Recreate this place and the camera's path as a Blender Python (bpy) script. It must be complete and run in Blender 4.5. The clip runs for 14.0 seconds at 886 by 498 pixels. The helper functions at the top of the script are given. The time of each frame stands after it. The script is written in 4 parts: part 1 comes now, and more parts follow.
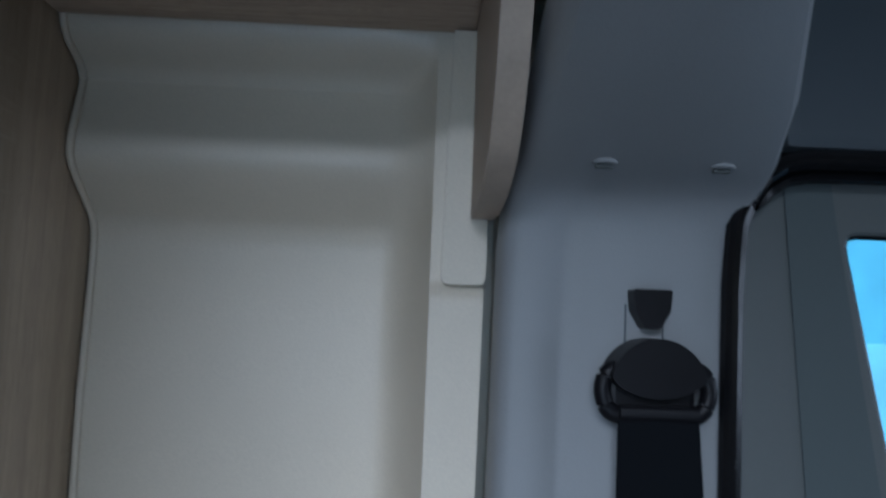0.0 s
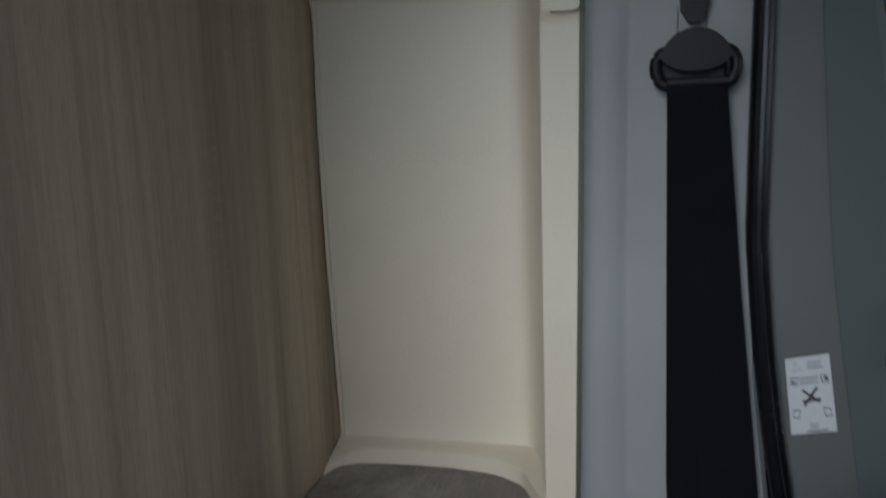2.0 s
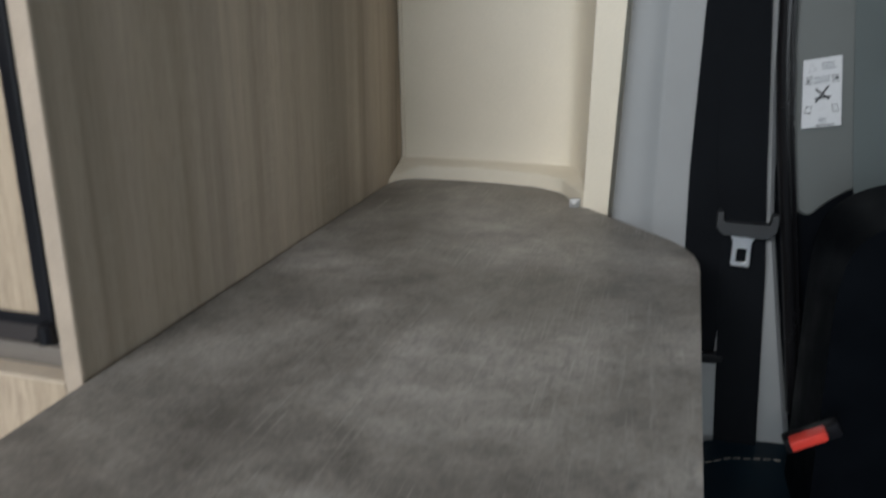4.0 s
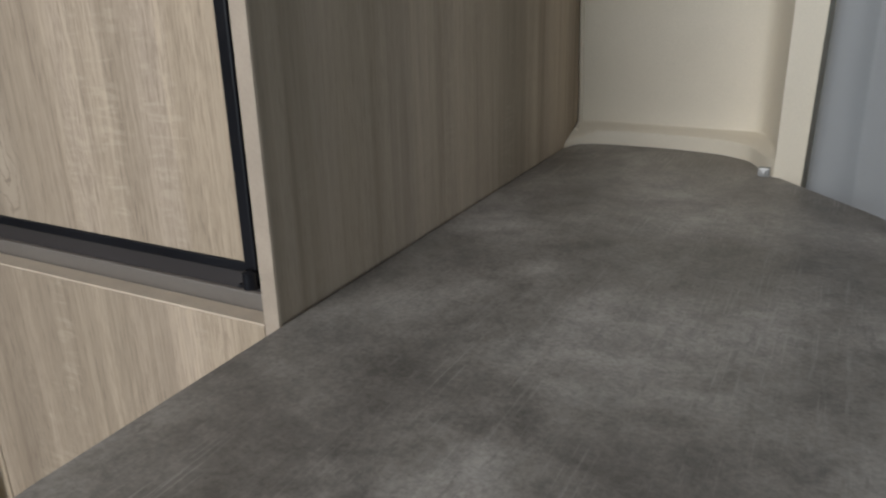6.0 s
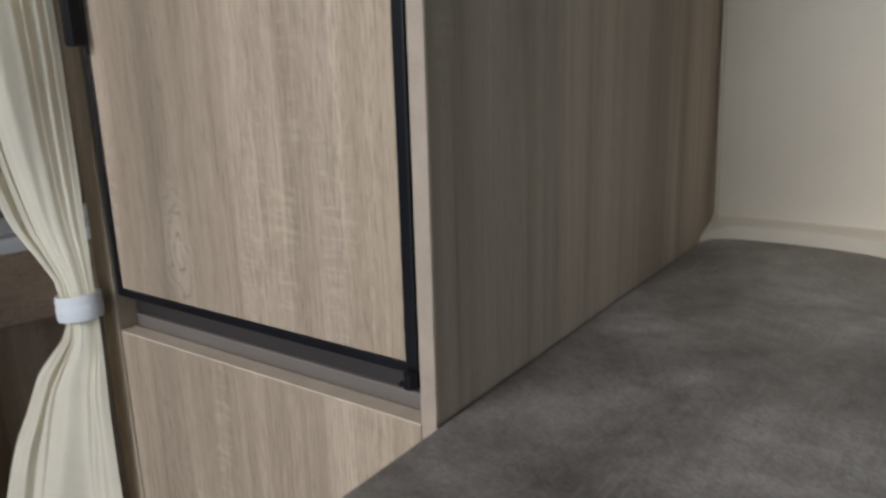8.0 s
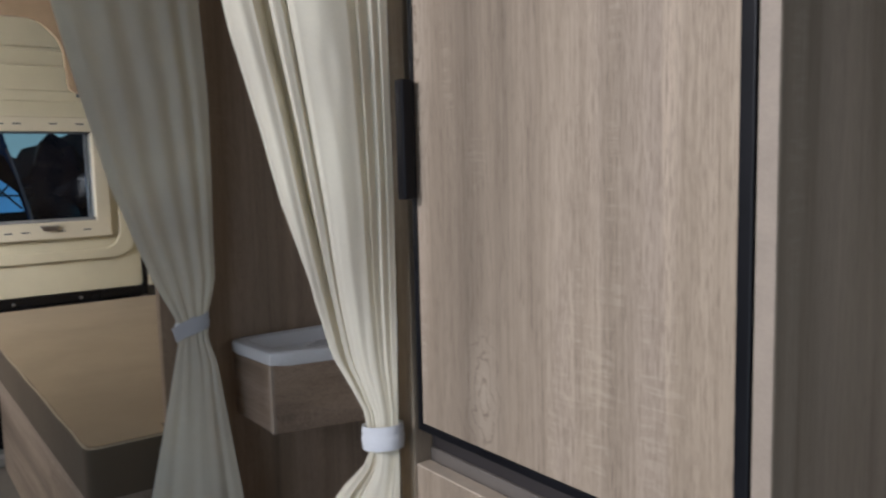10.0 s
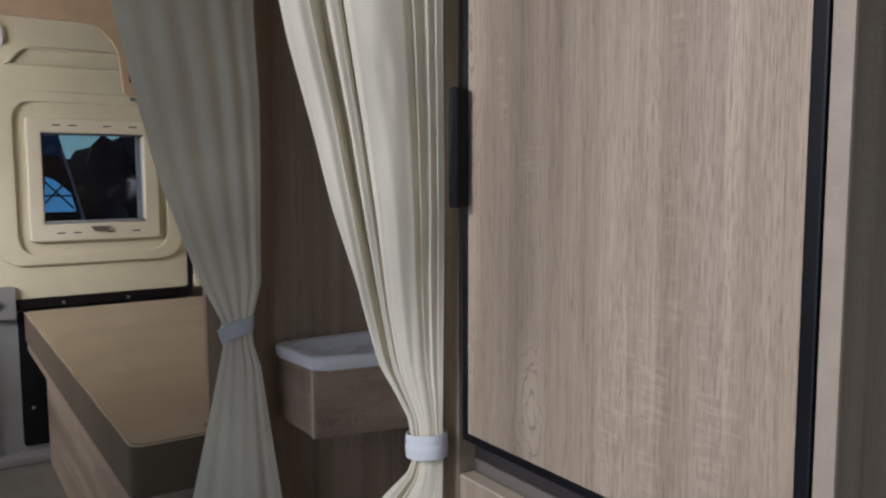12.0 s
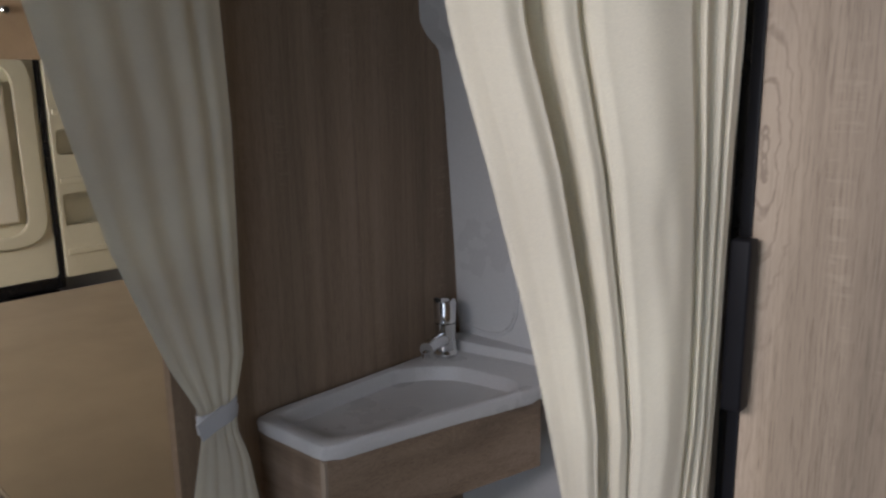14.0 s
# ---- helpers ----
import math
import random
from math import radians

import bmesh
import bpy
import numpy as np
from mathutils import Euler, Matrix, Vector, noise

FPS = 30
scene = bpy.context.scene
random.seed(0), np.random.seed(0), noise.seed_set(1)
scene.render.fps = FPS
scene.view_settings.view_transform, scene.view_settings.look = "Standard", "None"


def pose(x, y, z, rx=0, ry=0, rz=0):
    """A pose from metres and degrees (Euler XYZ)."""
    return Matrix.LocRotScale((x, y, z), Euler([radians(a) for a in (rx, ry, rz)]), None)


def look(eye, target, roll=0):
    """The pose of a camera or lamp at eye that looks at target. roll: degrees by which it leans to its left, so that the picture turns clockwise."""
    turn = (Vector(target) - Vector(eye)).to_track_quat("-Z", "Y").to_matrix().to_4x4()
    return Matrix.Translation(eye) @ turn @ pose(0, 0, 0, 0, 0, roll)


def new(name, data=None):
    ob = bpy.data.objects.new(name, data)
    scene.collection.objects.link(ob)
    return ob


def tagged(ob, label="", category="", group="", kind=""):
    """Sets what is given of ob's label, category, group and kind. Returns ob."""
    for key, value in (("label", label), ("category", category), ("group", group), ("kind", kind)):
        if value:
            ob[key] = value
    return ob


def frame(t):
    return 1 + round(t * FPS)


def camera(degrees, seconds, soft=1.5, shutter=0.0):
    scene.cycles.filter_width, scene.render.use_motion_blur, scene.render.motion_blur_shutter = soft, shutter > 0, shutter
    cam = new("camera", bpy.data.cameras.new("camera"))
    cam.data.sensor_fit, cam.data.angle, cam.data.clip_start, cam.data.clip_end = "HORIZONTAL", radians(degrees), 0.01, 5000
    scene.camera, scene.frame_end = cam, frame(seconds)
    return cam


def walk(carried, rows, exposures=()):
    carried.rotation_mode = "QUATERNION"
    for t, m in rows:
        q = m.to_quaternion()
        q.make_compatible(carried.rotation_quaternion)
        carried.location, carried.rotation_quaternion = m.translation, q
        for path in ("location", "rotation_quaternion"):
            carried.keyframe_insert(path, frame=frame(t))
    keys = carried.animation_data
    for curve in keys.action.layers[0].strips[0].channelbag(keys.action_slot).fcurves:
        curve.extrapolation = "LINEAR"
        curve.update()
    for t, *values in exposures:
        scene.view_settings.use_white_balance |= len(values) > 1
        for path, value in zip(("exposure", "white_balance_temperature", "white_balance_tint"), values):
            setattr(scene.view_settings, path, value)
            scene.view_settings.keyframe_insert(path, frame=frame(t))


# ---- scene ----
cam = camera(59.89, 14.0, soft=2.2, shutter=0.5)
PATH = [
    (0.0, pose(0.271, -0.599, 1.245, 95.56, -2.22, -1.99)),
    (0.5, pose(0.280, -0.626, 1.269, 95.93, -1.83, 2.67)),
    (1.0, pose(0.295, -0.722, 1.241, 93.25, -1.23, 6.59)),
    (1.5, pose(0.323, -0.786, 1.165, 88.15, 0.19, 9.64)),
    (1.8, pose(0.361, -0.813, 1.168, 82.54, 1.46, 13.43)),
    (2.0, pose(0.368, -0.835, 1.159, 81.46, 1.99, 13.68)),
    (2.2, pose(0.381, -0.864, 1.119, 82.34, 1.23, 13.72)),
    (2.5, pose(0.370, -0.888, 1.100, 80.09, 0.55, 12.04)),
    (3.0, pose(0.365, -0.905, 1.057, 78.00, -0.14, 13.45)),
    (3.5, pose(0.359, -0.948, 1.026, 74.86, 0.40, 13.80)),
    (4.0, pose(0.353, -1.017, 0.994, 72.25, -0.52, 15.19)),
    (4.2, pose(0.348, -1.029, 0.976, 71.74, -1.06, 16.24)),
    (6.3, pose(0.343, -1.024, 0.995, 70.01, 1.94, 28.63)),
    (6.5, pose(0.340, -1.024, 0.996, 70.46, 2.16, 29.19)),
    (7.0, pose(0.338, -1.028, 1.000, 70.99, 2.50, 29.89)),
    (7.5, pose(0.327, -1.031, 0.999, 71.51, 2.65, 30.93)),
    (8.0, pose(0.305, -1.048, 1.021, 75.23, 1.59, 34.88)),
    (8.5, pose(0.313, -1.051, 1.027, 77.39, 1.43, 38.10)),
    (9.0, pose(0.301, -1.060, 1.039, 79.62, 1.12, 40.01)),
    (9.2, pose(0.277, -1.066, 1.048, 80.81, 0.93, 43.18)),
    (11.3, pose(0.246, -1.100, 1.068, 84.57, 2.18, 58.17)),
    (11.5, pose(0.247, -1.102, 1.067, 84.41, 1.78, 58.63)),
    (12.0, pose(0.244, -1.090, 1.062, 84.57, 0.14, 55.76)),
    (12.5, pose(0.190, -1.095, 1.076, 84.83, -0.77, 55.77)),
    (13.0, pose(-0.012, -1.052, 1.101, 84.20, -1.51, 51.13)),
    (13.5, pose(-0.149, -1.087, 1.227, 79.87, -0.58, 43.72)),
    (14.0, pose(-0.186, -1.133, 1.251, 77.78, 0.92, 43.77)),
]
EXPOSURE = [(0.0, 0.02, 5080, 7), (1.0, 0.03, 5300, 6), (2.0, -0.3, 5850, 5), (4.0, 0.24, 6130, 6), (6.5, -0.02, 6220, 8), (9.0, -0.1, 6080, 12), (11.5, -0.22, 5980, 15), (12.5, -0.29, 6000, 15), (14.0, -0.25, 6260, 16)]
walk(cam, PATH, EXPOSURE)

# ---- world and light ----
world = bpy.data.worlds.new("world")
world.use_nodes = True
scene.world = world
wt = world.node_tree
sky = wt.nodes.new("ShaderNodeTexSky")
sky.sky_type, sky.sun_disc = "NISHITA", False
sky.sun_elevation, sky.sun_rotation = radians(38), radians(200)
wt.links.new(sky.outputs[0], wt.nodes["Background"].inputs[0])
wt.nodes["Background"].inputs[1].default_value = 0.07


def area(name, eye, target, sx, sy, watts, colour):
    lamp = bpy.data.lights.new(name, "AREA")
    lamp.shape, lamp.size, lamp.size_y, lamp.energy, lamp.color = "RECTANGLE", sx, sy, watts, colour
    ob = new(name, lamp)
    ob.matrix_world = look(eye, target)
    return ob


sun = bpy.data.lights.new("sun", "SUN")
sun.energy, sun.angle, sun.color = 0.5, radians(12), (1.0, 0.95, 0.88)
new("sun", sun).matrix_world = look((1.5, -6, 6), (0, 0, 0))
# daylight through the open sliding door, the windscreen and the cab windows
area("sliding_door_daylight", (-0.40, -4.0, 2.42), (-0.15, -0.3, 0.95), 1.4, 0.5, 96, (1.0, 0.955, 0.93))
area("sliding_door_skylight", (-0.02, -1.84, 0.85), (-0.02, -0.4, 0.88), 0.76, 1.1, 4.9, (0.78, 0.90, 1.0))
area("windscreen_daylight", (2.05, -0.64, 1.25), (0, -0.5, 1.0), 1.3, 0.5, 5.0, (0.95, 0.96, 1.0))
area("cab_window_daylight", (0.95, 0.06, 1.12), (0.9, -1.5, 0.8), 0.6, 0.25, 0.15, (0.5, 0.78, 1.0))
# warm fill added to brighten the bed end; no source is known there
area("bed_end_fill", (-2.2, -1.885, 1.3), (-2.9, -0.5, 1.15), 0.7, 0.3, 18, (1.0, 0.945, 0.86))


# ---- materials ----
def nodes_of(name):
    m = bpy.data.materials.new(name)
    m.use_nodes = True
    return m, m.node_tree, m.node_tree.nodes["Principled BSDF"]


def coords(nt, scale=(1, 1, 1), rot=(0, 0, 0)):
    tc, mp = nt.nodes.new("ShaderNodeTexCoord"), nt.nodes.new("ShaderNodeMapping")
    mp.inputs["Scale"].default_value, mp.inputs["Rotation"].default_value = scale, [radians(a) for a in rot]
    nt.links.new(tc.outputs["Object"], mp.inputs["Vector"])
    return mp.outputs[0]


def noise_tex(nt, vec, scale, detail=4, rough=0.55, distort=0.0):
    n = nt.nodes.new("ShaderNodeTexNoise")
    n.inputs["Scale"].default_value, n.inputs["Detail"].default_value = scale, detail
    n.inputs["Roughness"].default_value, n.inputs["Distortion"].default_value = rough, distort
    nt.links.new(vec, n.inputs["Vector"])
    return n.outputs[0]


def ramp(nt, fac, stops):
    r = nt.nodes.new("ShaderNodeValToRGB")
    while len(r.color_ramp.elements) < len(stops):
        r.color_ramp.elements.new(0.5)
    for e, (p, c) in zip(r.color_ramp.elements, stops):
        e.position, e.color = p, (*c, 1) if len(c) == 3 else (c[0], c[0], c[0], 1)
    nt.links.new(fac, r.inputs[0])
    return r.outputs[0]


def mix(nt, a, b, fac, kind="MIX"):
    m = nt.nodes.new("ShaderNodeMix")
    m.data_type, m.blend_type = "RGBA", kind
    for sock, val in ((m.inputs[0], fac), (m.inputs[6], a), (m.inputs[7], b)):
        if isinstance(val, (int, float)):
            sock.default_value = val
        elif isinstance(val, tuple):
            sock.default_value = (*val, 1)
        else:
            nt.links.new(val, sock)
    return m.outputs[2]


def bump(nt, bsdf, height, strength, dist=0.001):
    b = nt.nodes.new("ShaderNodeBump")
    b.inputs["Strength"].default_value, b.inputs["Distance"].default_value = strength, dist
    nt.links.new(height, b.inputs["Height"])
    nt.links.new(b.outputs[0], bsdf.inputs["Normal"])


def surface(name, colour, rough=0.5, metal=0.0, vary=0.12, scale=9.0, grain=350.0, relief=0.15, spec=0.5, sheen=0.0):
    """Plastic, metal, rubber or leather: soft blotches, fine grain and relief."""
    m, nt, b = nodes_of(name)
    v = coords(nt)
    big = noise_tex(nt, v, scale, 5)
    fine = noise_tex(nt, v, grain, 3)
    lo, hi = tuple(c * (1 - vary) for c in colour), tuple(min(1, c * (1 + vary)) for c in colour)
    col = ramp(nt, big, [(0.3, lo), (0.7, hi)])
    col = mix(nt, col, ramp(nt, fine, [(0.3, (0.86,)), (0.7, (1.0,))]), 0.6, "MULTIPLY")
    nt.links.new(col, b.inputs["Base Color"])
    nt.links.new(ramp(nt, big, [(0.25, (max(0, rough - 0.08),)), (0.75, (min(1, rough + 0.08),))]), b.inputs["Roughness"])
    b.inputs["Metallic"].default_value, b.inputs["Specular IOR Level"].default_value = metal, spec
    b.inputs["Sheen Weight"].default_value = sheen
    if relief:
        bump(nt, b, fine, relief, 0.0006)
    return m


def oak(name, along="z", knot=None, tint=(1, 1, 1), bold=1.0):
    """Pale greyed oak decor: long grain, wide streaks, cross flecks and, where there is one, a knot."""
    m, nt, b = nodes_of(name)
    k = {"z": lambda c, l: (c, c, l), "x": lambda c, l: (l, c, c), "y": lambda c, l: (c, l, c)}[along]
    base = coords(nt)
    def rings_round(centre, squash, radius, freq, wobble):
        sub = nt.nodes.new("ShaderNodeVectorMath")
        sub.operation = "SUBTRACT"
        sub.inputs[1].default_value = centre
        nt.links.new(base, sub.inputs[0])
        sq = nt.nodes.new("ShaderNodeVectorMath")
        sq.operation = "MULTIPLY"
        sq.inputs[1].default_value = (1.0, 0.0, squash)
        nt.links.new(sub.outputs[0], sq.inputs[0])
        ln = nt.nodes.new("ShaderNodeVectorMath")
        ln.operation = "LENGTH"
        nt.links.new(sq.outputs[0], ln.inputs[0])
        near = ramp(nt, ln.outputs["Value"], [(0.0, (0.8,)), (radius, (0.0,))])
        wob = noise_tex(nt, base, 34, 3, 0.55, 0.6)
        turn, wave, lift = nt.nodes.new("ShaderNodeMath"), nt.nodes.new("ShaderNodeMath"), nt.nodes.new("ShaderNodeMath")
        turn.operation, wave.operation, lift.operation = "MULTIPLY_ADD", "SINE", "MULTIPLY"
        nt.links.new(ln.outputs["Value"], turn.inputs[0])
        turn.inputs[1].default_value, lift.inputs[1].default_value = freq, wobble
        nt.links.new(wob, lift.inputs[0])
        nt.links.new(lift.outputs[0], turn.inputs[2])
        nt.links.new(turn.outputs[0], wave.inputs[0])
        return near, ramp(nt, wave.outputs[0], [(0.0, t(0.40, 0.335, 0.275)), (0.6, t(0.43, 0.36, 0.30)), (1.0, t(0.20, 0.16, 0.13))])

    def stretched(c, l, rot=0):
        tc = nt.nodes.new("ShaderNodeMapping")
        tc.inputs["Scale"].default_value = k(c, l)
        nt.links.new(base, tc.inputs["Vector"])
        return tc.outputs[0]
    wide = noise_tex(nt, stretched(13, 0.5), 1.0, 3, 0.5, 0.4)
    mid = noise_tex(nt, stretched(55, 1.4), 1.0, 5, 0.6, 0.8)
    fine = noise_tex(nt, stretched(560, 8), 1.0, 4, 0.6)
    pore = noise_tex(nt, stretched(780, 40), 1.0, 2, 0.6)
    fleck = noise_tex(nt, stretched(30, 190), 1.0, 3, 0.55, 0.8)
    mask = noise_tex(nt, stretched(24, 4.0), 1.0, 2, 0.5)
    sep, add, mul, flo = nt.nodes.new("ShaderNodeSeparateXYZ"), nt.nodes.new("ShaderNodeMath"), nt.nodes.new("ShaderNodeMath"), nt.nodes.new("ShaderNodeMath")
    nt.links.new(base, sep.inputs[0])
    ends = {"z": (0, 1), "x": (1, 2), "y": (0, 2)}[along]
    add.operation, mul.operation, flo.operation = "ADD", "MULTIPLY_ADD", "FLOOR"
    nt.links.new(sep.outputs[ends[0]], add.inputs[0])
    nt.links.new(sep.outputs[ends[1]], add.inputs[1])
    nt.links.new(add.outputs[0], mul.inputs[0])
    mul.inputs[1].default_value = 15.5
    nt.links.new(wide, mul.inputs[2])
    nt.links.new(mul.outputs[0], flo.inputs[0])
    wn = nt.nodes.new("ShaderNodeTexWhiteNoise")
    wn.noise_dimensions = "1D"
    nt.links.new(flo.outputs[0], wn.inputs["W"])
    t = lambda r, g, bl: (r * tint[0], g * tint[1], bl * tint[2])
    col = ramp(nt, wide, [(0.32, t(0.275, 0.225, 0.18)), (0.5, t(0.40, 0.328, 0.262)), (0.68, t(0.475, 0.392, 0.325))])
    col = mix(nt, col, ramp(nt, mid, [(0.3, (0.74, 0.73, 0.72)), (0.52, (1, 1, 1)), (0.8, (1.1, 1.1, 1.1))]), 0.7, "MULTIPLY")
    col = mix(nt, col, ramp(nt, fine, [(0.32, (0.66, 0.65, 0.64)), (0.6, (1.08, 1.08, 1.08))]), 0.45 * bold, "MULTIPLY")
    col = mix(nt, col, ramp(nt, pore, [(0.33, (0.45, 0.43, 0.42)), (0.45, (1, 1, 1))]), 0.5 * bold, "MULTIPLY")
    col = mix(nt, col, ramp(nt, wn.outputs[0], [(0.0, (0.87, 0.865, 0.87)), (0.5, (0.98, 0.98, 0.985)), (1.0, (1.08, 1.07, 1.05))]), 0.9 * bold, "MULTIPLY")
    dash = noise_tex(nt, stretched(950, 55), 1.0, 3, 0.65)
    zone = noise_tex(nt, stretched(22, 1.6), 1.0, 3, 0.5, 0.5)
    dd = mix(nt, ramp(nt, dash, [(0.52, (0.0,)), (0.60, (1.0,))]), ramp(nt, zone, [(0.45, (0.25,)), (0.6, (1.0,))]), 1.0, "MULTIPLY")
    col = mix(nt, col, t(0.20, 0.155, 0.125), mix(nt, dd, (0.48 * bold, 0.48 * bold, 0.48 * bold), 1.0, "MULTIPLY"))
    both = mix(nt, ramp(nt, fleck, [(0.52, (0.0,)), (0.61, (1.0,))]), ramp(nt, mask, [(0.54, (0.0,)), (0.66, (1.0,))]), 1.0, "MULTIPLY")
    col = mix(nt, col, t(0.60, 0.52, 0.43), mix(nt, both, (0.21 * bold, 0.21 * bold, 0.21 * bold), 1.0, "MULTIPLY"))
    for spot in knot or ():
        near, rings = rings_round(*spot)
        col = mix(nt, col, rings, near)
    nt.links.new(col, b.inputs["Base Color"])
    nt.links.new(ramp(nt, fine, [(0.3, (0.62,)), (0.7, (0.48,))]), b.inputs["Roughness"])
    b.inputs["Specular IOR Level"].default_value = 0.35
    bump(nt, b, mix(nt, fine, pore, 0.5), 0.25, 0.0006)
    return m


def concrete_laminate(name):
    m, nt, b = nodes_of(name)
    v = coords(nt)
    cloud = noise_tex(nt, v, 5.5, 6, 0.58, 0.4)
    spot = noise_tex(nt, v, 30, 6, 0.68, 0.4)
    grit = noise_tex(nt, v, 300, 4, 0.7)
    col = ramp(nt, cloud, [(0.34, (0.145, 0.132, 0.117)), (0.5, (0.232, 0.212, 0.190)), (0.66, (0.365, 0.340, 0.312))])
    col = mix(nt, col, ramp(nt, spot, [(0.3, (0.55,)), (0.5, (1.0,)), (0.72, (1.3,))]), 0.85, "MULTIPLY")
    col = mix(nt, col, ramp(nt, grit, [(0.32, (0.6,)), (0.62, (1.2,))]), 0.62, "MULTIPLY")
    # fine scraped lines in a few directions, in patches
    for rot, wide, long, dark, amount in ((-24, 420, 9, False, 0.34), (-38, 300, 12, False, 0.26), (52, 380, 14, False, 0.16), (-18, 230, 40, True, 0.35), (70, 180, 45, True, 0.30)):
        s = noise_tex(nt, coords(nt, (wide, long, 20), (0, 0, rot)), 1.0, 3, 0.6, 0.3)
        gate = noise_tex(nt, coords(nt, (7 + wide * 0.006, 8, 9), (0, 0, rot + 40)), 1.0, 3)
        line = mix(nt, ramp(nt, s, [(0.60, (0.0,)), (0.68, (1.0,))]), ramp(nt, gate, [(0.48, (0.0,)), (0.62, (amount,))]), 1.0, "MULTIPLY")
        col = mix(nt, col, (0.10, 0.092, 0.083) if dark else (0.45, 0.425, 0.39), line)
    nt.links.new(col, b.inputs["Base Color"])
    nt.links.new(ramp(nt, spot, [(0.3, (0.42,)), (0.7, (0.58,))]), b.inputs["Roughness"])
    bump(nt, b, grit, 0.2, 0.0005)
    return m


def fabric(name, colour, weave=1400.0, blotch=6.0, through_light=0.0, rough=0.9):
    m, nt, b = nodes_of(name)
    v = coords(nt)
    big = noise_tex(nt, v, blotch, 4)
    w = noise_tex(nt, coords(nt, (1, 1, 1)), weave, 2)
    col = ramp(nt, big, [(0.3, tuple(c * 0.88 for c in colour)), (0.7, tuple(min(1, c * 1.08) for c in colour))])
    col = mix(nt, col, ramp(nt, w, [(0.3, (0.78,)), (0.7, (1.0,))]), 0.7, "MULTIPLY")
    nt.links.new(col, b.inputs["Base Color"])
    b.inputs["Roughness"].default_value, b.inputs["Specular IOR Level"].default_value, b.inputs["Sheen Weight"].default_value = rough, 0.04 if max(colour) < 0.05 else 0.12, 0.0 if max(colour) < 0.05 else 0.12
    bump(nt, b, w, 0.3, 0.0006)
    if through_light:
        tr, mx = nt.nodes.new("ShaderNodeBsdfTranslucent"), nt.nodes.new("ShaderNodeMixShader")
        nt.links.new(col, tr.inputs[0])
        mx.inputs[0].default_value = through_light
        nt.links.new(b.outputs[0], mx.inputs[1])
        nt.links.new(tr.outputs[0], mx.inputs[2])
        nt.links.new(mx.outputs[0], nt.nodes["Material Output"].inputs[0])
    return m


def glass(name, colour, rough=0.02):
    m, nt, b = nodes_of(name)
    b.inputs["Base Color"].default_value = (*colour, 1)
    b.inputs["Transmission Weight"].default_value, b.inputs["Roughness"].default_value, b.inputs["IOR"].default_value = 1.0, rough, 1.45
    return m


def glow(name, colour, power):
    m, nt, b = nodes_of(name)
    v = coords(nt)
    n = ramp(nt, noise_tex(nt, v, 1.6, 3), [(0.35, tuple(c * 0.75 for c in colour)), (0.65, colour)])
    nt.links.new(n, b.inputs["Base Color"])
    nt.links.new(n, b.inputs["Emission Color"])
    b.inputs["Emission Strength"].default_value = power
    return m


OAK = oak("pale_oak_decor", "z", None, (1.02, 0.99, 0.91))
OAK_KNOT = oak("pale_oak_decor_with_knot", "z", [((-0.083, 0.0, 0.059), 0.36, 0.032, 700, 22), ((-0.178, 0.0, 0.42), 0.2, 0.034, 1000, 11)], (1.02, 0.99, 0.91))
OAK_SIDE = oak("pale_oak_side_decor", "z", None, (0.99, 0.99, 0.92), 0.5)
# washroom partition and basin box: the oak in a darker, browner tint
OAK_BROWN = oak("brown_tinted_oak_decor", "z", None, (0.86, 0.765, 0.66), 0.75)
OAK_X = oak("pale_oak_decor_lengthwise", "x", None, (1.0, 0.98, 0.945))
OAK_BROWN_Y = oak("brown_tinted_oak_decor_crosswise", "y", None, (0.84, 0.76, 0.68))
OAK_BROWN_X = oak("brown_tinted_oak_decor_lengthwise", "x", None, (0.84, 0.76, 0.68))
OAK_Y = oak("pale_oak_decor_crosswise", "y", None, (1.05, 0.98, 0.9))
LOCKERWOOD = surface("tan_smooth_wood", (0.52, 0.385, 0.25), 0.5, vary=0.08, scale=14, grain=260)
EDGE = surface("oak_edge_band", (0.40, 0.325, 0.255), 0.55, vary=0.1, scale=40)
CREAM = surface("cream_wall_plastic", (0.65, 0.587, 0.475), 0.45, vary=0.05, scale=5, grain=600, relief=0.1)
BLINDCREAM = surface("pale_cream_blind_plastic", (0.74, 0.68, 0.53), 0.4, vary=0.05, scale=6, grain=500, relief=0.08)
DOORCREAM = surface("cream_door_plastic", (0.68, 0.63, 0.46), 0.4, vary=0.06, scale=5, grain=500, relief=0.1)
WHITE = surface("white_moulded_plastic", (0.74, 0.74, 0.74), 0.3, vary=0.04, scale=6, relief=0.05)
GREY = surface("grey_cab_plastic", (0.27, 0.278, 0.285), 0.6, vary=0.06, scale=7, grain=900, relief=0.3)
# the pillar's grey, darkened to hold the dim light of the cab
DIMMED_GREY = surface("dimmed_cab_grey_plastic", (0.098, 0.107, 0.105), 0.6, vary=0.06, scale=7, grain=900, relief=0.3)
# teal grey, darker because shade on the turned face is painted in
DOORTEAL_SHADE = surface("inner_door_shaded_grey", (0.070, 0.086, 0.088), 0.6, vary=0.06, scale=7, grain=900, relief=0.3)
GREYDARK = surface("mid_grey_cab_plastic", (0.065, 0.078, 0.09), 0.6, vary=0.06, scale=7, grain=900, relief=0.3)
BLACK = surface("black_plastic", (0.007, 0.007, 0.009), 0.42, vary=0.2, spec=0.2)
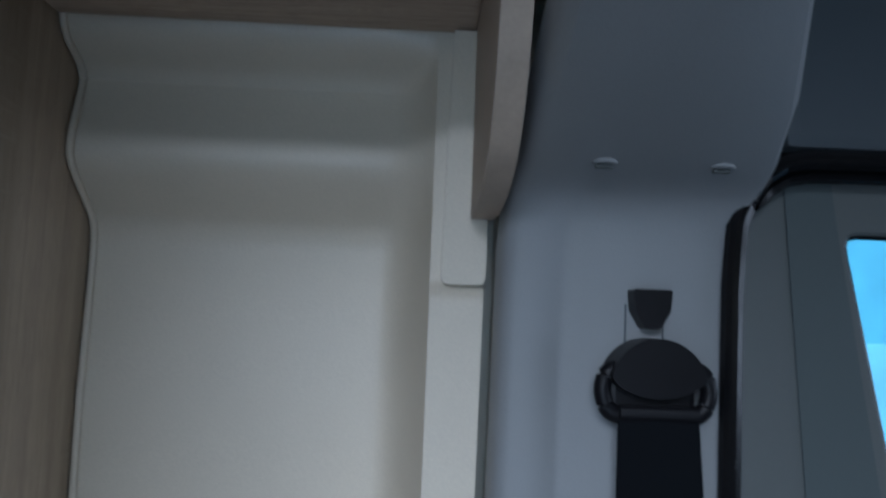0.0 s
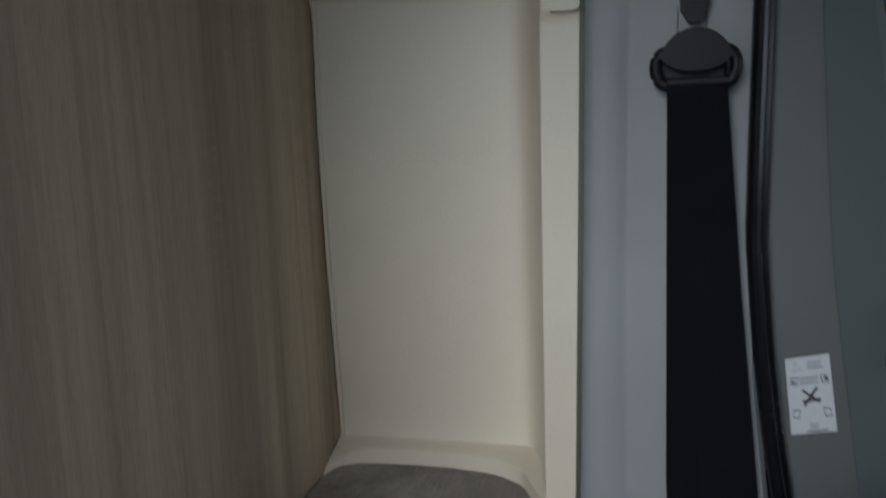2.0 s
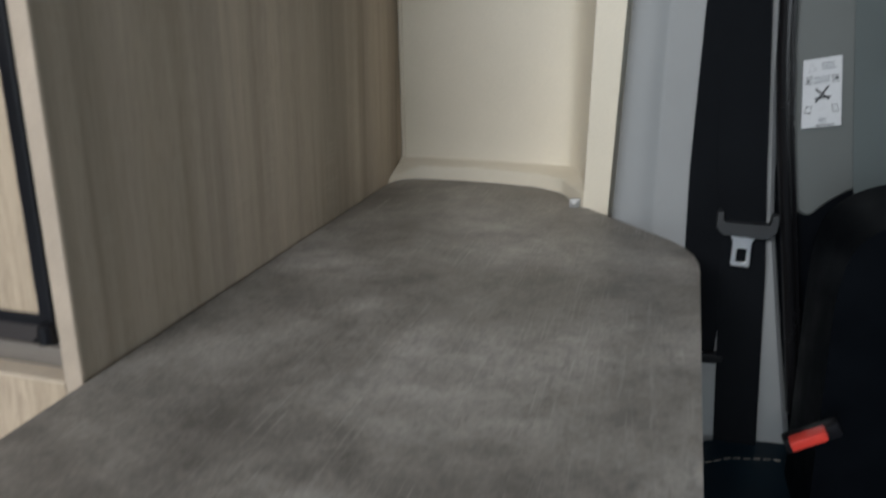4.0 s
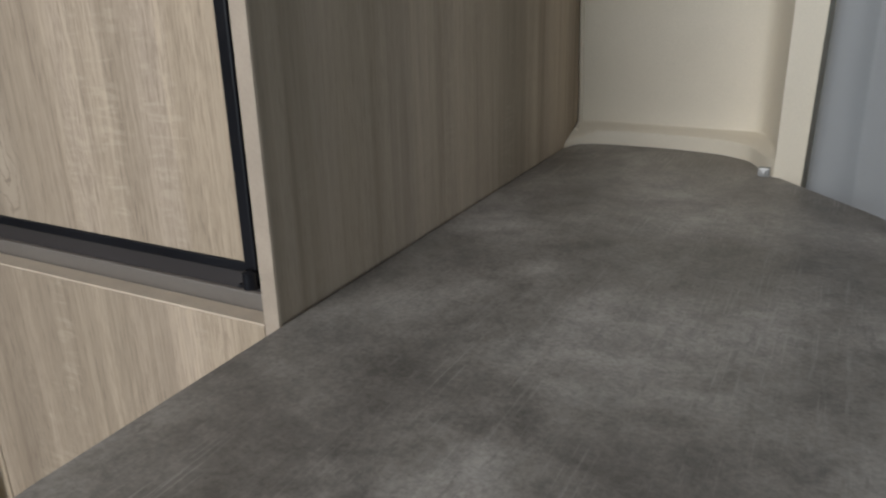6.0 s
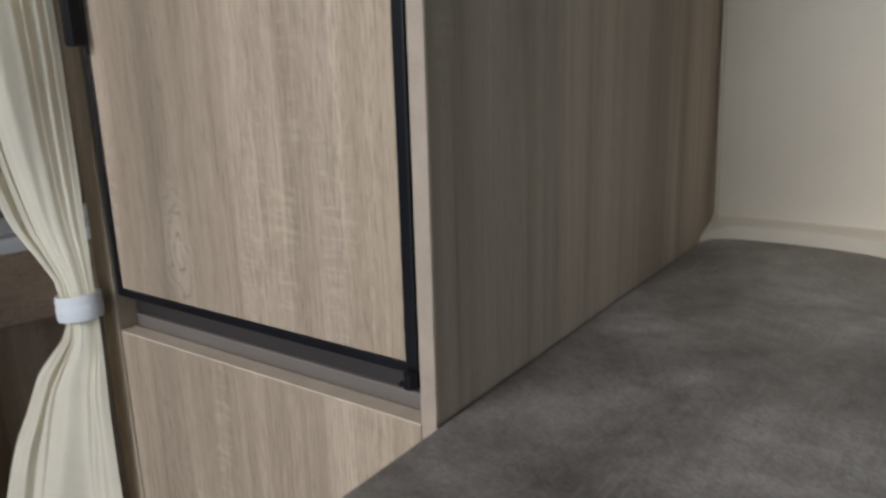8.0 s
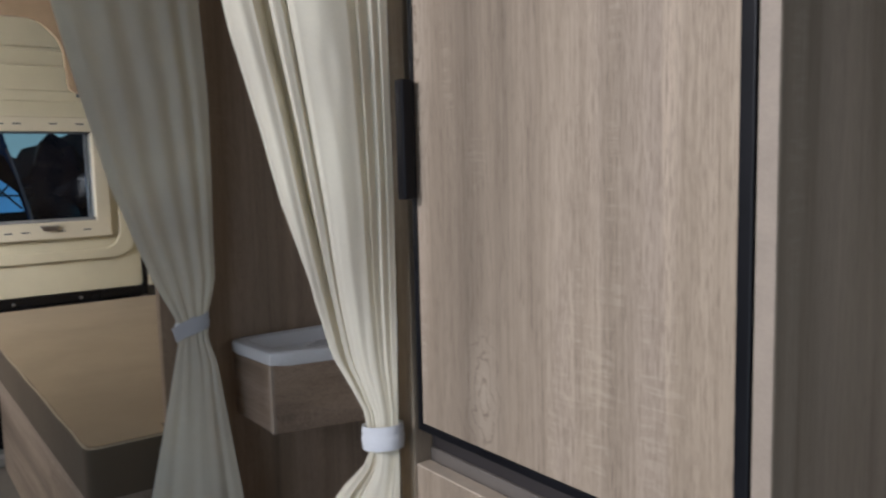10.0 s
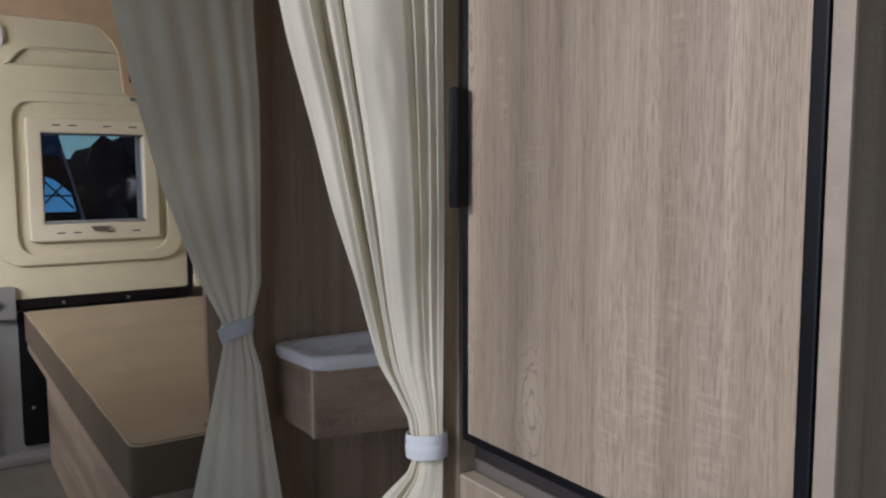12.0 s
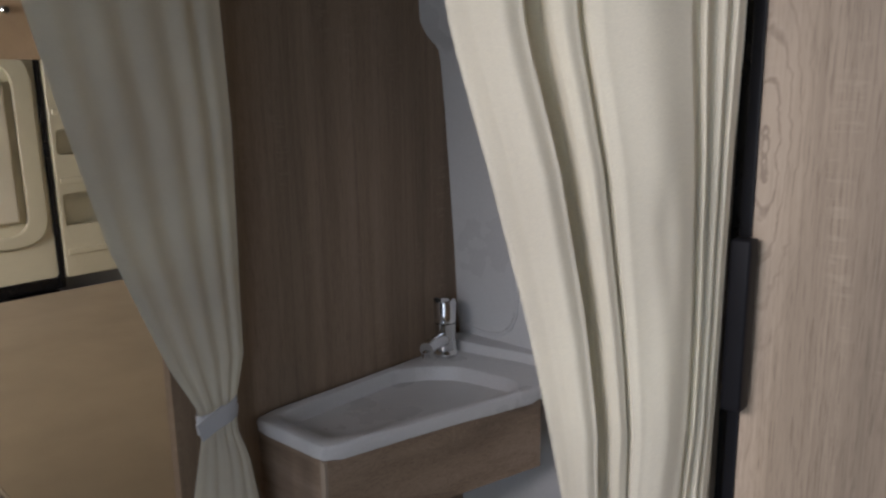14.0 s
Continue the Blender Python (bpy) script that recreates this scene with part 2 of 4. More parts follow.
SATIN = surface("dark_satin_plastic", (0.011, 0.011, 0.013), 0.5, vary=0.2, spec=0.2)
RUBBER = surface("black_rubber", (0.006, 0.006, 0.007), 0.25, vary=0.2, relief=0.05, spec=0.3)
LEATHER = surface("black_leather", (0.0022, 0.003, 0.0045), 0.45, vary=0.2, scale=20, grain=420, relief=0.6, spec=0.05)
SEATBLUE = surface("blue_black_leather", (0.006, 0.015, 0.024), 0.42, vary=0.2, scale=20, grain=420, relief=0.6, spec=0.15)
WEB = fabric("black_belt_webbing", (0.007, 0.008, 0.010), 1800, 20, 0, 0.75)
CURTAIN = fabric("cream_curtain_cloth", (0.95, 0.88, 0.73), 1500, 5, 0.3)
TIEBAND = fabric("white_tie_band", (0.68, 0.69, 0.71), 1500, 5)
MATTRESS = fabric("tan_mattress_cloth", (0.385, 0.297, 0.185), 1100, 4)
MATTRESS_SIDE = fabric("brown_mattress_border", (0.13, 0.10, 0.068), 1100, 4)
PIPING = fabric("pale_piping", (0.47, 0.385, 0.265), 1500, 8)
CHROME = surface("chrome", (0.78, 0.79, 0.8), 0.08, 1.0, vary=0.03, relief=0.0)
TONGUE = surface("dark_grey_tongue_plastic", (0.022, 0.024, 0.027), 0.5, vary=0.1)
LATCH = surface("bright_plated_steel", (0.9, 0.92, 0.95), 0.3, 1.0, vary=0.03, relief=0.0)
STEEL = surface("brushed_steel", (0.5, 0.5, 0.49), 0.32, 1.0, vary=0.1, relief=0.1)
ALU = surface("grey_painted_metal", (0.34, 0.34, 0.33), 0.45, 0.35, vary=0.08)
# brown-grey with the shade inside the grip recess painted in
RECESS_SHADE = surface("brown_grey_recess_shade", (0.055, 0.048, 0.045), 0.6, vary=0.1)
PALE_EDGE = surface("pale_oak_edge_band", (0.58, 0.48, 0.37), 0.5, vary=0.1, scale=40)
FASCIA = surface("brown_grey_fascia", (0.032, 0.027, 0.027), 0.5, vary=0.12)
GREYBAR = surface("grey_profile_bar", (0.15, 0.13, 0.112), 0.5, 0.0, vary=0.06)
RED = surface("red_button_plastic", (0.62, 0.05, 0.035), 0.4, vary=0.1)
# white paper with the weaker light at the door put into its colour
PAPER = surface("dimmed_sticker_paper", (0.53, 0.54, 0.56), 0.5, vary=0.03, relief=0.05)
INK = surface("black_ink", (0.03, 0.03, 0.035), 0.6)
GREYINK = surface("grey_ink", (0.2, 0.21, 0.24), 0.6)
TABLE = concrete_laminate("grey_concrete_laminate")
VINYL = surface("grey_vinyl_floor", (0.16, 0.148, 0.13), 0.5, vary=0.2, scale=14, grain=200)
# kept dark so that the unseen side wall bounces little light
SIDEWALL = surface("unseen_wall_dark_grey", (0.10, 0.10, 0.105), 0.8, vary=0.1)
LINER = surface("pale_headliner", (0.38, 0.38, 0.37), 0.9, vary=0.05, grain=700, relief=0.4)
PANE = glass("clear_pane", (0.72, 0.8, 0.84))
DARKPANE = glass("tinted_pane", (0.55, 0.62, 0.68))
VANPAINT = surface("blue_vehicle_paint", (0.03, 0.10, 0.22), 0.25, 0.2, vary=0.15)
NIGHT = surface("dark_shed_wall", (0.02, 0.024, 0.028), 0.8, vary=0.5, scale=2.5)
SKYCARD = glow("bright_sky_beyond", (0.20, 0.60, 0.79), 0.95)

# ---- building helpers ----
BASE = {}
PLACE = [Matrix.Identity(4)]


def section(sx=1.0, sz=1.0, dx=0.0, dy=0.0, dz=0.0):
    """Sets where, and at what scale, the next section of the van is set up."""
    PLACE[0] = Matrix.Translation((dx, dy, dz)) @ Matrix.Diagonal((sx, 1.0, sz, 1.0))



def thing(name, base, label, category, group="", kind=""):
    ob = new(name)
    base = PLACE[0] @ Vector(base)
    ob.location = base
    ob.empty_display_size = 0.05
    BASE[ob.name] = Vector(base)
    return tagged(ob, label, category, group, kind)


def part(name, bm, material, parent=None, label="", smooth=False):
    base = BASE[parent.name] if parent else Vector((0, 0, 0))
    bmesh.ops.recalc_face_normals(bm, faces=bm.faces)
    bmesh.ops.transform(bm, matrix=Matrix.Translation(-base) @ PLACE[0], verts=bm.verts)
    me = bpy.data.meshes.new(name)
    bm.to_mesh(me)
    bm.free()
    me.materials.append(material)
    if smooth:
        me.shade_smooth()
        me.set_sharp_from_angle(angle=radians(35))
    ob = new(name, me)
    BASE[ob.name] = base
    if parent:
        ob.parent = parent
    return tagged(ob, label)


def setting(name, bm, material, label, category, smooth=False):
    return tagged(part(name, bm, material, None, label, smooth), label, category, "", "structure")


def box(x0, x1, y0, y1, z0, z1, bevel=0.0, seg=2, bm=None):
    b = bmesh.new()
    bmesh.ops.create_cube(b, size=1)
    for v in b.verts:
        v.co = Vector(((x0 + x1) / 2 + v.co.x * (x1 - x0), (y0 + y1) / 2 + v.co.y * (y1 - y0), (z0 + z1) / 2 + v.co.z * (z1 - z0)))
    if bevel:
        bmesh.ops.bevel(b, geom=b.edges[:], offset=bevel, segments=seg, profile=0.6, affect="EDGES")
    return joined(bm, b)


def joined(bm, b):
    if bm is None:
        return b
    me = bpy.data.meshes.new("tmp")
    b.to_mesh(me)
    b.free()
    bm.from_mesh(me)
    bpy.data.meshes.remove(me)
    return bm


AXES = {"x": lambda a, p: Vector((a, p[0], p[1])), "y": lambda a, p: Vector((p[0], a, p[1])), "z": lambda a, p: Vector((p[0], p[1], a))}


def prism(outline, axis, a0, a1, bevel=0.0, seg=2, bm=None, holes=()):
    """A plate with that outline across the axis, from a0 to a1, with holes through it."""
    b = bmesh.new()
    if not holes:
        lo = [b.verts.new(AXES[axis](a0, p)) for p in outline]
        hi = [b.verts.new(AXES[axis](a1, p)) for p in outline]
        b.faces.new(lo[::-1])
        b.faces.new(hi)
        n = len(lo)
        side = [b.faces.new((lo[i], lo[(i + 1) % n], hi[(i + 1) % n], hi[i])) for i in range(n)]
    else:
        rings = [outline, *holes]
        edges = []
        for ring in rings:
            vs = [b.verts.new(AXES[axis](a0, p)) for p in ring]
            edges += [b.edges.new((vs[i], vs[(i + 1) % len(vs)])) for i in range(len(vs))]
        bmesh.ops.triangle_fill(b, use_beauty=True, use_dissolve=False, edges=edges)
        got = bmesh.ops.extrude_face_region(b, geom=b.faces[:])
        move = AXES[axis](a1 - a0, (0, 0))
        bmesh.ops.translate(b, verts=[g for g in got["geom"] if isinstance(g, bmesh.types.BMVert)], vec=move)
    if bevel:
        k = "xyz".index(axis)
        caps = [e for e in b.edges if abs(e.verts[0].co[k] - e.verts[1].co[k]) < 1e-6 and len(e.link_faces) == 2 and e.calc_face_angle(0) > 0.5]
        bmesh.ops.bevel(b, geom=caps, offset=bevel, segments=seg, profile=0.6, affect="EDGES")
    return joined(bm, b)


def rounded(points, radius, steps=5):
    """A polygon with rounded corners; radius is one number or one a corner."""
    out, n = [], len(points)
    for i, p in enumerate(points):
        r = radius[i] if isinstance(radius, (list, tuple)) else radius
        p, a, c = Vector(p), Vector(points[i - 1]), Vector(points[(i + 1) % n])
        u, w = (a - p), (c - p)
        r = min(r, u.length * 0.49, w.length * 0.49)
        if r <= 0:
            out.append(tuple(p))
            continue
        s, e = p + u.normalized() * r, p + w.normalized() * r
        for k in range(steps + 1):
            t = k / steps
            out.append(tuple(s * (1 - t) ** 2 + p * 2 * t * (1 - t) + e * t * t))
    return out


def rect(a0, a1, b0, b1, r=0.0, steps=5):
    return rounded([(a0, b0), (a1, b0), (a1, b1), (a0, b1)], r, steps)


def tube(points, radius, sides=10, bm=None, flat=1.0, closed=False):
    b = bmesh.new()
    pts = [Vector(p) for p in points]
    rings = []
    n = len(pts)
    for i, p in enumerate(pts):
        if closed:
            d = (pts[(i + 1) % n] - pts[i - 1]).normalized()
        else:
            d = (pts[min(i + 1, n - 1)] - pts[max(i - 1, 0)]).normalized()
        up = Vector((0, 0, 1)) if abs(d.z) < 0.9 else Vector((0, 1, 0))
        s = d.cross(up).normalized()
        t = s.cross(d).normalized()
        rad = radius[i] if isinstance(radius, (list, tuple)) else radius
        rings.append([b.verts.new(p + (s * math.cos(a) + t * math.sin(a) * flat) * rad) for a in [2 * math.pi * k / sides for k in range(sides)]])
    for i in range(n if closed else n - 1):
        r0, r1 = rings[i], rings[(i + 1) % n]
        for k in range(sides):
            b.faces.new((r0[k], r0[(k + 1) % sides], r1[(k + 1) % sides], r1[k]))
    if not closed:
        b.faces.new(rings[0][::-1])
        b.faces.new(rings[-1])
    return joined(bm, b)


def lathe(profile, centre, axis="z", sides=24, bm=None, sign=1):
    """Turns (radius, height) pairs round an axis through the centre."""
    b = bmesh.new()
    rings = []
    c = Vector(centre)
    for r, h in profile:
        ring = []
        for k in range(sides):
            a = 2 * math.pi * k / sides
            ring.append(b.verts.new(c + AXES[axis](h * sign, (r * math.cos(a), r * math.sin(a)))))
        rings.append(ring)
    for i in range(len(rings) - 1):
        for k in range(sides):
            b.faces.new((rings[i][k], rings[i][(k + 1) % sides], rings[i + 1][(k + 1) % sides], rings[i + 1][k]))
    b.faces.new(rings[0][::-1])
    b.faces.new(rings[-1])
    return joined(bm, b)


def sheet(rows, thick=0.0, bm=None):
    """A skin through rows of points, with an offset back where it has thickness."""
    b = bmesh.new()
    vs = [[b.verts.new(p) for p in r] for r in rows]
    for i in range(len(vs) - 1):
        for k in range(len(vs[0]) - 1):
            b.faces.new((vs[i][k], vs[i][k + 1], vs[i + 1][k + 1], vs[i + 1][k]))
    if thick:
        bmesh.ops.recalc_face_normals(b, faces=b.faces)
        bmesh.ops.solidify(b, geom=b.faces[:], thickness=thick)
    return joined(bm, b)


# ---- the shell of the van ----
setting("floor", box(-3.0, 2.3, -1.90, 0.14, -0.04, 0.0), VINYL, "grey speckled vinyl floor of the camper van", "floor")
setting("ceiling", box(-3.05, 2.3, -1.92, 0.16, 1.93, 1.97), LINER, "pale fabric ceiling lining of the van", "ceiling")
setting("wall_left", box(-3.0, 0.46, 0.11, 0.14, 0.0, 1.93), CREAM, "cream plastic outer side wall of the van", "wall")
setting("wall_left_front", prism(rect(0.46, 2.3, 0.0, 1.93), "y", 0.07, 0.10, holes=[rect(0.50, 1.55, 0.95, 1.36, 0.02)]), GREYDARK, "grey cab side wall with the door window opening", "wall")
# unseen wall: openings sized to shape the light, bed window opening invented
setting("wall_right", prism(rect(-3.0, 2.3, 0.0, 1.93), "y", -1.93, -1.90, holes=[rect(-0.66, 0.38, 0.08, 1.80, 0.1), rect(-2.6, -1.8, 1.1, 1.5, 0.06), rect(0.9, 1.6, 0.95, 1.4, 0.08)]), SIDEWALL, "unseen dark grey side wall with the open sliding door, shaping the light", "wall")
setting("wall_front", prism(rect(-1.90, 0.10, 0.0, 1.93), "x", 2.26, 2.3, holes=[rect(-1.75, -0.05, 0.9, 1.5, 0.1)]), GREYDARK, "grey cab front with the windscreen opening", "wall")
setting("wall_rear", prism(rect(-1.90, 0.14, 0.0, 1.93), "x", -3.03, -3.0, holes=[rect(-0.72, -0.36, 0.885, 1.226, 0.01)]), ALU, "painted metal rear of the van behind the doors", "wall")
ground = tagged(part("ground", box(-60, 60, -60, 60, -0.5, -0.45), surface("asphalt", (0.05, 0.05, 0.05), 0.9, vary=0.2)), "dark asphalt ground outside the van", "ground", "", "structure")

section(1.083, 1.061, 0, 0, -0.046)
# cream moulded panel between the tall cabinet and the pillar
PROFILE = [(0.40, 0.052), (0.74, 0.052), (0.775, 0.057), (0.80, 0.057), (1.0, 0.042), (1.15, 0.038), (1.25, 0.042), (1.275, 0.041), (1.289, 0.034), (1.305, 0.010), (1.318, -0.008), (1.329, -0.016), (1.345, -0.015), (1.375, -0.005), (1.387, -0.003), (1.396, -0.012), (1.406, -0.036), (1.416, -0.044), (1.43, -0.046)]
LIP = [(0.0, -0.004), (0.012, 0.022), (0.03, 0.034), (0.09, 0.040), (0.164, 0.038), (0.20, 0.025), (0.225, 0.006), (0.245, -0.028), (0.262, -0.05)]
PLAN = [0.0, 0.006, 0.012, 0.02, 0.03, 0.06, 0.1, 0.14, 0.18, 0.20, 0.214, 0.222, 0.228, 0.233, 0.238, 0.242, 0.246, 0.250, 0.253, 0.256, 0.258, 0.2595, 0.262, 0.268, 0.276, 0.284, 0.292, 0.297, 0.299]


def panel_y(x, z):
    y = float(np.interp(z, [p[0] for p in PROFILE], [p[1] for p in PROFILE]))
    if z < 0.779:
        lip = float(np.interp(x, [p[0] for p in LIP], [p[1] for p in LIP]))
        s = min(1.0, max(0.0, (0.777 - z) / (0.009 + 0.018 * max(0.0, 1 - x / 0.03))))
        s = s * s * (3 - 2 * s)
        y = y * (1 - s) + lip * s
    side = min(1.0, max(0.0, (x - 0.222) / 0.036)) ** 2.2
    trim = float(np.interp(z, [0.7, 1.0, 1.236, 1.244, 1.40, 1.43], [-0.066, -0.062, -0.054, -0.047, -0.045, -0.045]))
    y = y * (1 - side) + min(y, trim) * side
    if x > 0.292:
        y += (x - 0.292) / 0.007 * 0.02
    return y


zs = sorted({*np.round(np.linspace(0.745, 0.79, 28), 4), *np.round(np.linspace(0.6, 0.74, 3), 4), *np.round(np.linspace(0.80, 1.22, 14), 4), *np.round(np.linspace(1.228, 1.43, 42), 4)})


def lean(z):
    """How far the panel's free edge leans from the upright at that height."""
    return float(np.interp(z, [0.60, 0.74, 1.0, 1.25], [-0.008, -0.007, -0.002, 0.002]))


rows = [[(x + lean(z) * max(0.0, (x - 0.262) / 0.037), panel_y(x, z), z) for x in PLAN] for z in zs]
setting("wall_panel", sheet(rows, 0.0), CREAM, "cream moulded plastic wall panel with rounded ledges beside the table", "wall panel", True)

# rolled bead where the panel meets the cabinet side
bead = [(0.0035, panel_y(0.004, z) - 0.0015, z) for z in zs if 0.765 < z < 1.425]
setting("trim_bead", tube(bead, 0.0028, 8), CREAM, "thin cream rolled edge of the wall panel", "trim", True)

# narrow raised frame on the upper corner of the panel
bm = prism(rounded([(0.265, 1.243), (0.294, 1.243), (0.296, 1.417), (0.268, 1.417)], [0.006, 0.006, 0, 0]), "y", -0.059, -0.03, 0.005, 4)
setting("trim", bm, CREAM, "cream raised edge trim on the wall panel", "trim", True)

section(1.0, 1.045, 0.027, 0, -0.019)
# grey pillar that turns over into the shelf above the cab
# the cover starts just past the locker end board
PILLAR = [(-0.10, 0.28, 0.57), (-0.10, 0.60, 0.503), (-0.10, 0.75, 0.474), (-0.10, 0.9, 0.457), (-0.10, 1.0, 0.452), (-0.10, 1.20, 0.453), (-0.10, 1.262, 0.456), (-0.102, 1.276, 0.460), (-0.108, 1.287, 0.464), (-0.120, 1.295, 0.467), (-0.138, 1.300, 0.465), (-0.16, 1.3065, 0.458), (-0.20, 1.320, 0.447), (-0.28, 1.348, 0.415), (-0.42, 1.40, 0.352), (-0.47, 1.43, 0.332)]
ACROSS = [(0.0, 0.035), (0.01, 0.010), (0.03, 0.004), (0.07, 0.0), (0.22, 0.0), (0.25, 0.003), (0.29, 0.003), (0.32, 0.0), (0.6, 0.0), (0.9, 0.0), (0.96, 0.003), (0.99, 0.012), (1.0, 0.03)]
rows = []
for y, z, right in PILLAR:
    k = min(1.0, max(0.0, (z - 1.27) / 0.03))
    x0 = 0.2955 + lean(z) + 0.005 * k
    rows.append([(x0 + (right - x0) * u, y + d * (1 - k), z + (d if u > 0.9 or u < 0.1 else 0) * k) for u, d in ACROSS])
setting("pillar", sheet(rows, 0.0), GREY, "pale grey plastic pillar cover curving into the overhead shelf", "pillar", True)
for cx in (0.352, 0.423):
    slot = thing("shelf_clip", (cx, -0.150, 1.2995), "small grey oval screw cap in the overhead shelf", "screw cap", "clips in the overhead shelf")
    part("rim", lathe([(0.0085, 0.004), (0.0085, 0.0012), (0.0075, 0.0004), (0.006, 0.0016)], (cx, -0.150, 1.3032), sides=20), GREY, slot, "", True)
    # darker block carries the shade inside the cap's hollow
    part("recess", box(cx - 0.005, cx + 0.005, -0.152, -0.148, 1.3016, 1.3040, 0.0005), DIMMED_GREY, slot)
# darker than the shelf's grey: the cab's dim light is in the colour
setting("header", box(0.487, 1.7, -0.10, 0.06, 1.330, 1.92, 0.01), GREYDARK, "dark blue-grey trim above the cab door", "trim")
setting("shelf_edge", prism([(0.30, -0.47), (0.332, -0.47), (0.352, -0.42), (0.415, -0.28), (0.447, -0.20), (0.470, -0.13), (0.48, -0.09), (0.30, -0.09)], "z", 1.43, 1.75), GREY, "grey body of the overhead cab shelf", "trim")

# ---- cab door and seal ----
cab_door = thing("cab_door", (0.9, 0.0, 0.2), "closed grey plastic cab door with a pale blue window", "car door")
outline = rounded([(0.462, 0.90), (0.472, 0.80), (0.492, 0.755), (0.512, 0.744), (0.528, 0.762), (0.56, 0.785), (1.55, 0.785), (1.55, 1.325), (0.462, 1.325)], [0.02, 0.02, 0.015, 0.01, 0.02, 0.02, 0, 0.03, 0.045], 7)
hole = rounded([(0.597, 1.01), (1.45, 1.01), (1.40, 1.2795), (0.5425, 1.2795)], [0.02, 0.03, 0.03, 0.012])
part("door_trim", prism(outline, "y", -0.072, -0.05, 0.006, 3, holes=[hole]), DIMMED_GREY, cab_door, "", True)
part("inner_step", prism([(0.558, 0.76), (1.5, 0.76), (1.5, 1.0), (0.582, 1.0), (0.535, 1.29), (0.532, 1.314), (0.498, 1.314), (0.506, 1.20), (0.513, 1.10), (0.521, 1.0), (0.535, 0.90), (0.550, 0.80)], "y", -0.0735, -0.071, 0.001), DOORTEAL_SHADE, cab_door, "grey inner door panel with its shade in the colour")
# black box painted in for the shadow of the door pocket
part("lower_panel", box(0.462, 1.55, -0.066, -0.05, 0.25, 0.80, 0.004), LEATHER, cab_door, "black lower door panel")
edge = rounded([(0.597, 1.01), (1.45, 1.01), (1.40, 1.2795), (0.5425, 1.2795)], [0.02, 0.03, 0.03, 0.012])
part("window_gasket", tube([(p[0], -0.066, p[1]) for p in edge], 0.0022, 8, closed=True), RUBBER, cab_door, "black rubber gasket")
pane = part("pane", prism(edge, "y", -0.062, -0.058), PANE, cab_door, "clear side window")
pane.visible_shadow = False
part("grab_recess", box(0.568, 0.66, -0.085, -0.070, 0.905, 0.970, 0.006), BLACK, cab_door, "black plastic grab recess")

seal = thing("door_seal", (0.45, -0.1, 0.5), "shiny black rubber seal round the cab door opening", "door seal")
line = [(0.75, 1.324), (0.56, 1.324), (0.500, 1.323), (0.484, 1.320), (0.471, 1.312), (0.460, 1.298), (0.452, 1.280), (0.449, 1.24), (0.447, 1.10), (0.4465, 1.03), (0.455, 0.93), (0.466, 0.847), (0.479, 0.771), (0.492, 0.699), (0.522, 0.52)]
fine = [(float(np.interp(k / 60, np.linspace(0, 1, len(line)), [p[0] for p in line])), float(np.interp(k / 60, np.linspace(0, 1, len(line)), [p[1] for p in line]))) for k in range(61)]
part("outer_lip", tube([(x, -0.103, z) for x, z in fine], 0.0068, 10), RUBBER, seal, "", True)
part("inner_lip", tube([(x + 0.009, -0.088, z - (0.007 if z > 1.3 else 0)) for x, z in fine], 0.0055, 8), RUBBER, seal, "", True)

# sticker with plain bars and a crossed-out figure
st = thing("warning_sticker", (0.504, -0.0775, 0.846), "white paper safety sticker with grey pictures and a cross", "sticker")
part("paper", prism([(0.489, 0.844), (0.529, 0.850), (0.519, 0.922), (0.481, 0.915)], "y", -0.0785, -0.0769), PAPER, st)


def on_sticker(u, v):
    a, b_, c, d = Vector((0.481, 0.915)), Vector((0.519, 0.922)), Vector((0.489, 0.844)), Vector((0.529, 0.850))
    return tuple((a * (1 - u) + b_ * u) * (1 - v) + (c * (1 - u) + d * u) * v)


def mark(u0, u1, v0, v1, mat, name="print"):
    part(name, prism([on_sticker(u0, v0), on_sticker(u1, v0), on_sticker(u1, v1), on_sticker(u0, v1)], "y", -0.0791, -0.0786), mat, st)


for k in range(3):
    mark(0.48, 0.80 + 0.05 * (k == 2), 0.07 + 0.04 * k, 0.085 + 0.04 * k, GREYINK, "text_bar")
for u, lean in ((0.07, 0.03), (0.79, -0.03)):
    for v0, v1 in ((0.25, 0.36), (0.68, 0.79)):
        quad = [on_sticker(u + lean, v0), on_sticker(u + 0.14 + lean, v0 + 0.02 * (lean < 0)), on_sticker(u + 0.14, v1), on_sticker(u, v1 - 0.02 * (lean > 0))]
        part("picture", tube([(p[0], -0.0788, p[1]) for p in quad], 0.00055, 6, closed=True), INK, st)
    mark(u + 0.04, u + 0.11, 0.29, 0.33, INK, "picture")
tri = [on_sticker(0.14, 0.17), on_sticker(0.22, 0.06), on_sticker(0.34, 0.17)]
part("picture", tube([(p[0], -0.0788, p[1]) for p in tri], 0.0004, 6, closed=True), GREYINK, st)
for k in range(4):
    mark(0.28, 0.70, 0.26 + 0.028 * k, 0.27 + 0.028 * k, GREYINK, "text_bar")
for k in range(3):
    mark(0.42, 0.62, 0.87 + 0.026 * k, 0.878 + 0.026 * k, GREYINK, "text_bar")
mark(0.36, 0.82, 0.965, 0.98, INK, "text_bar")
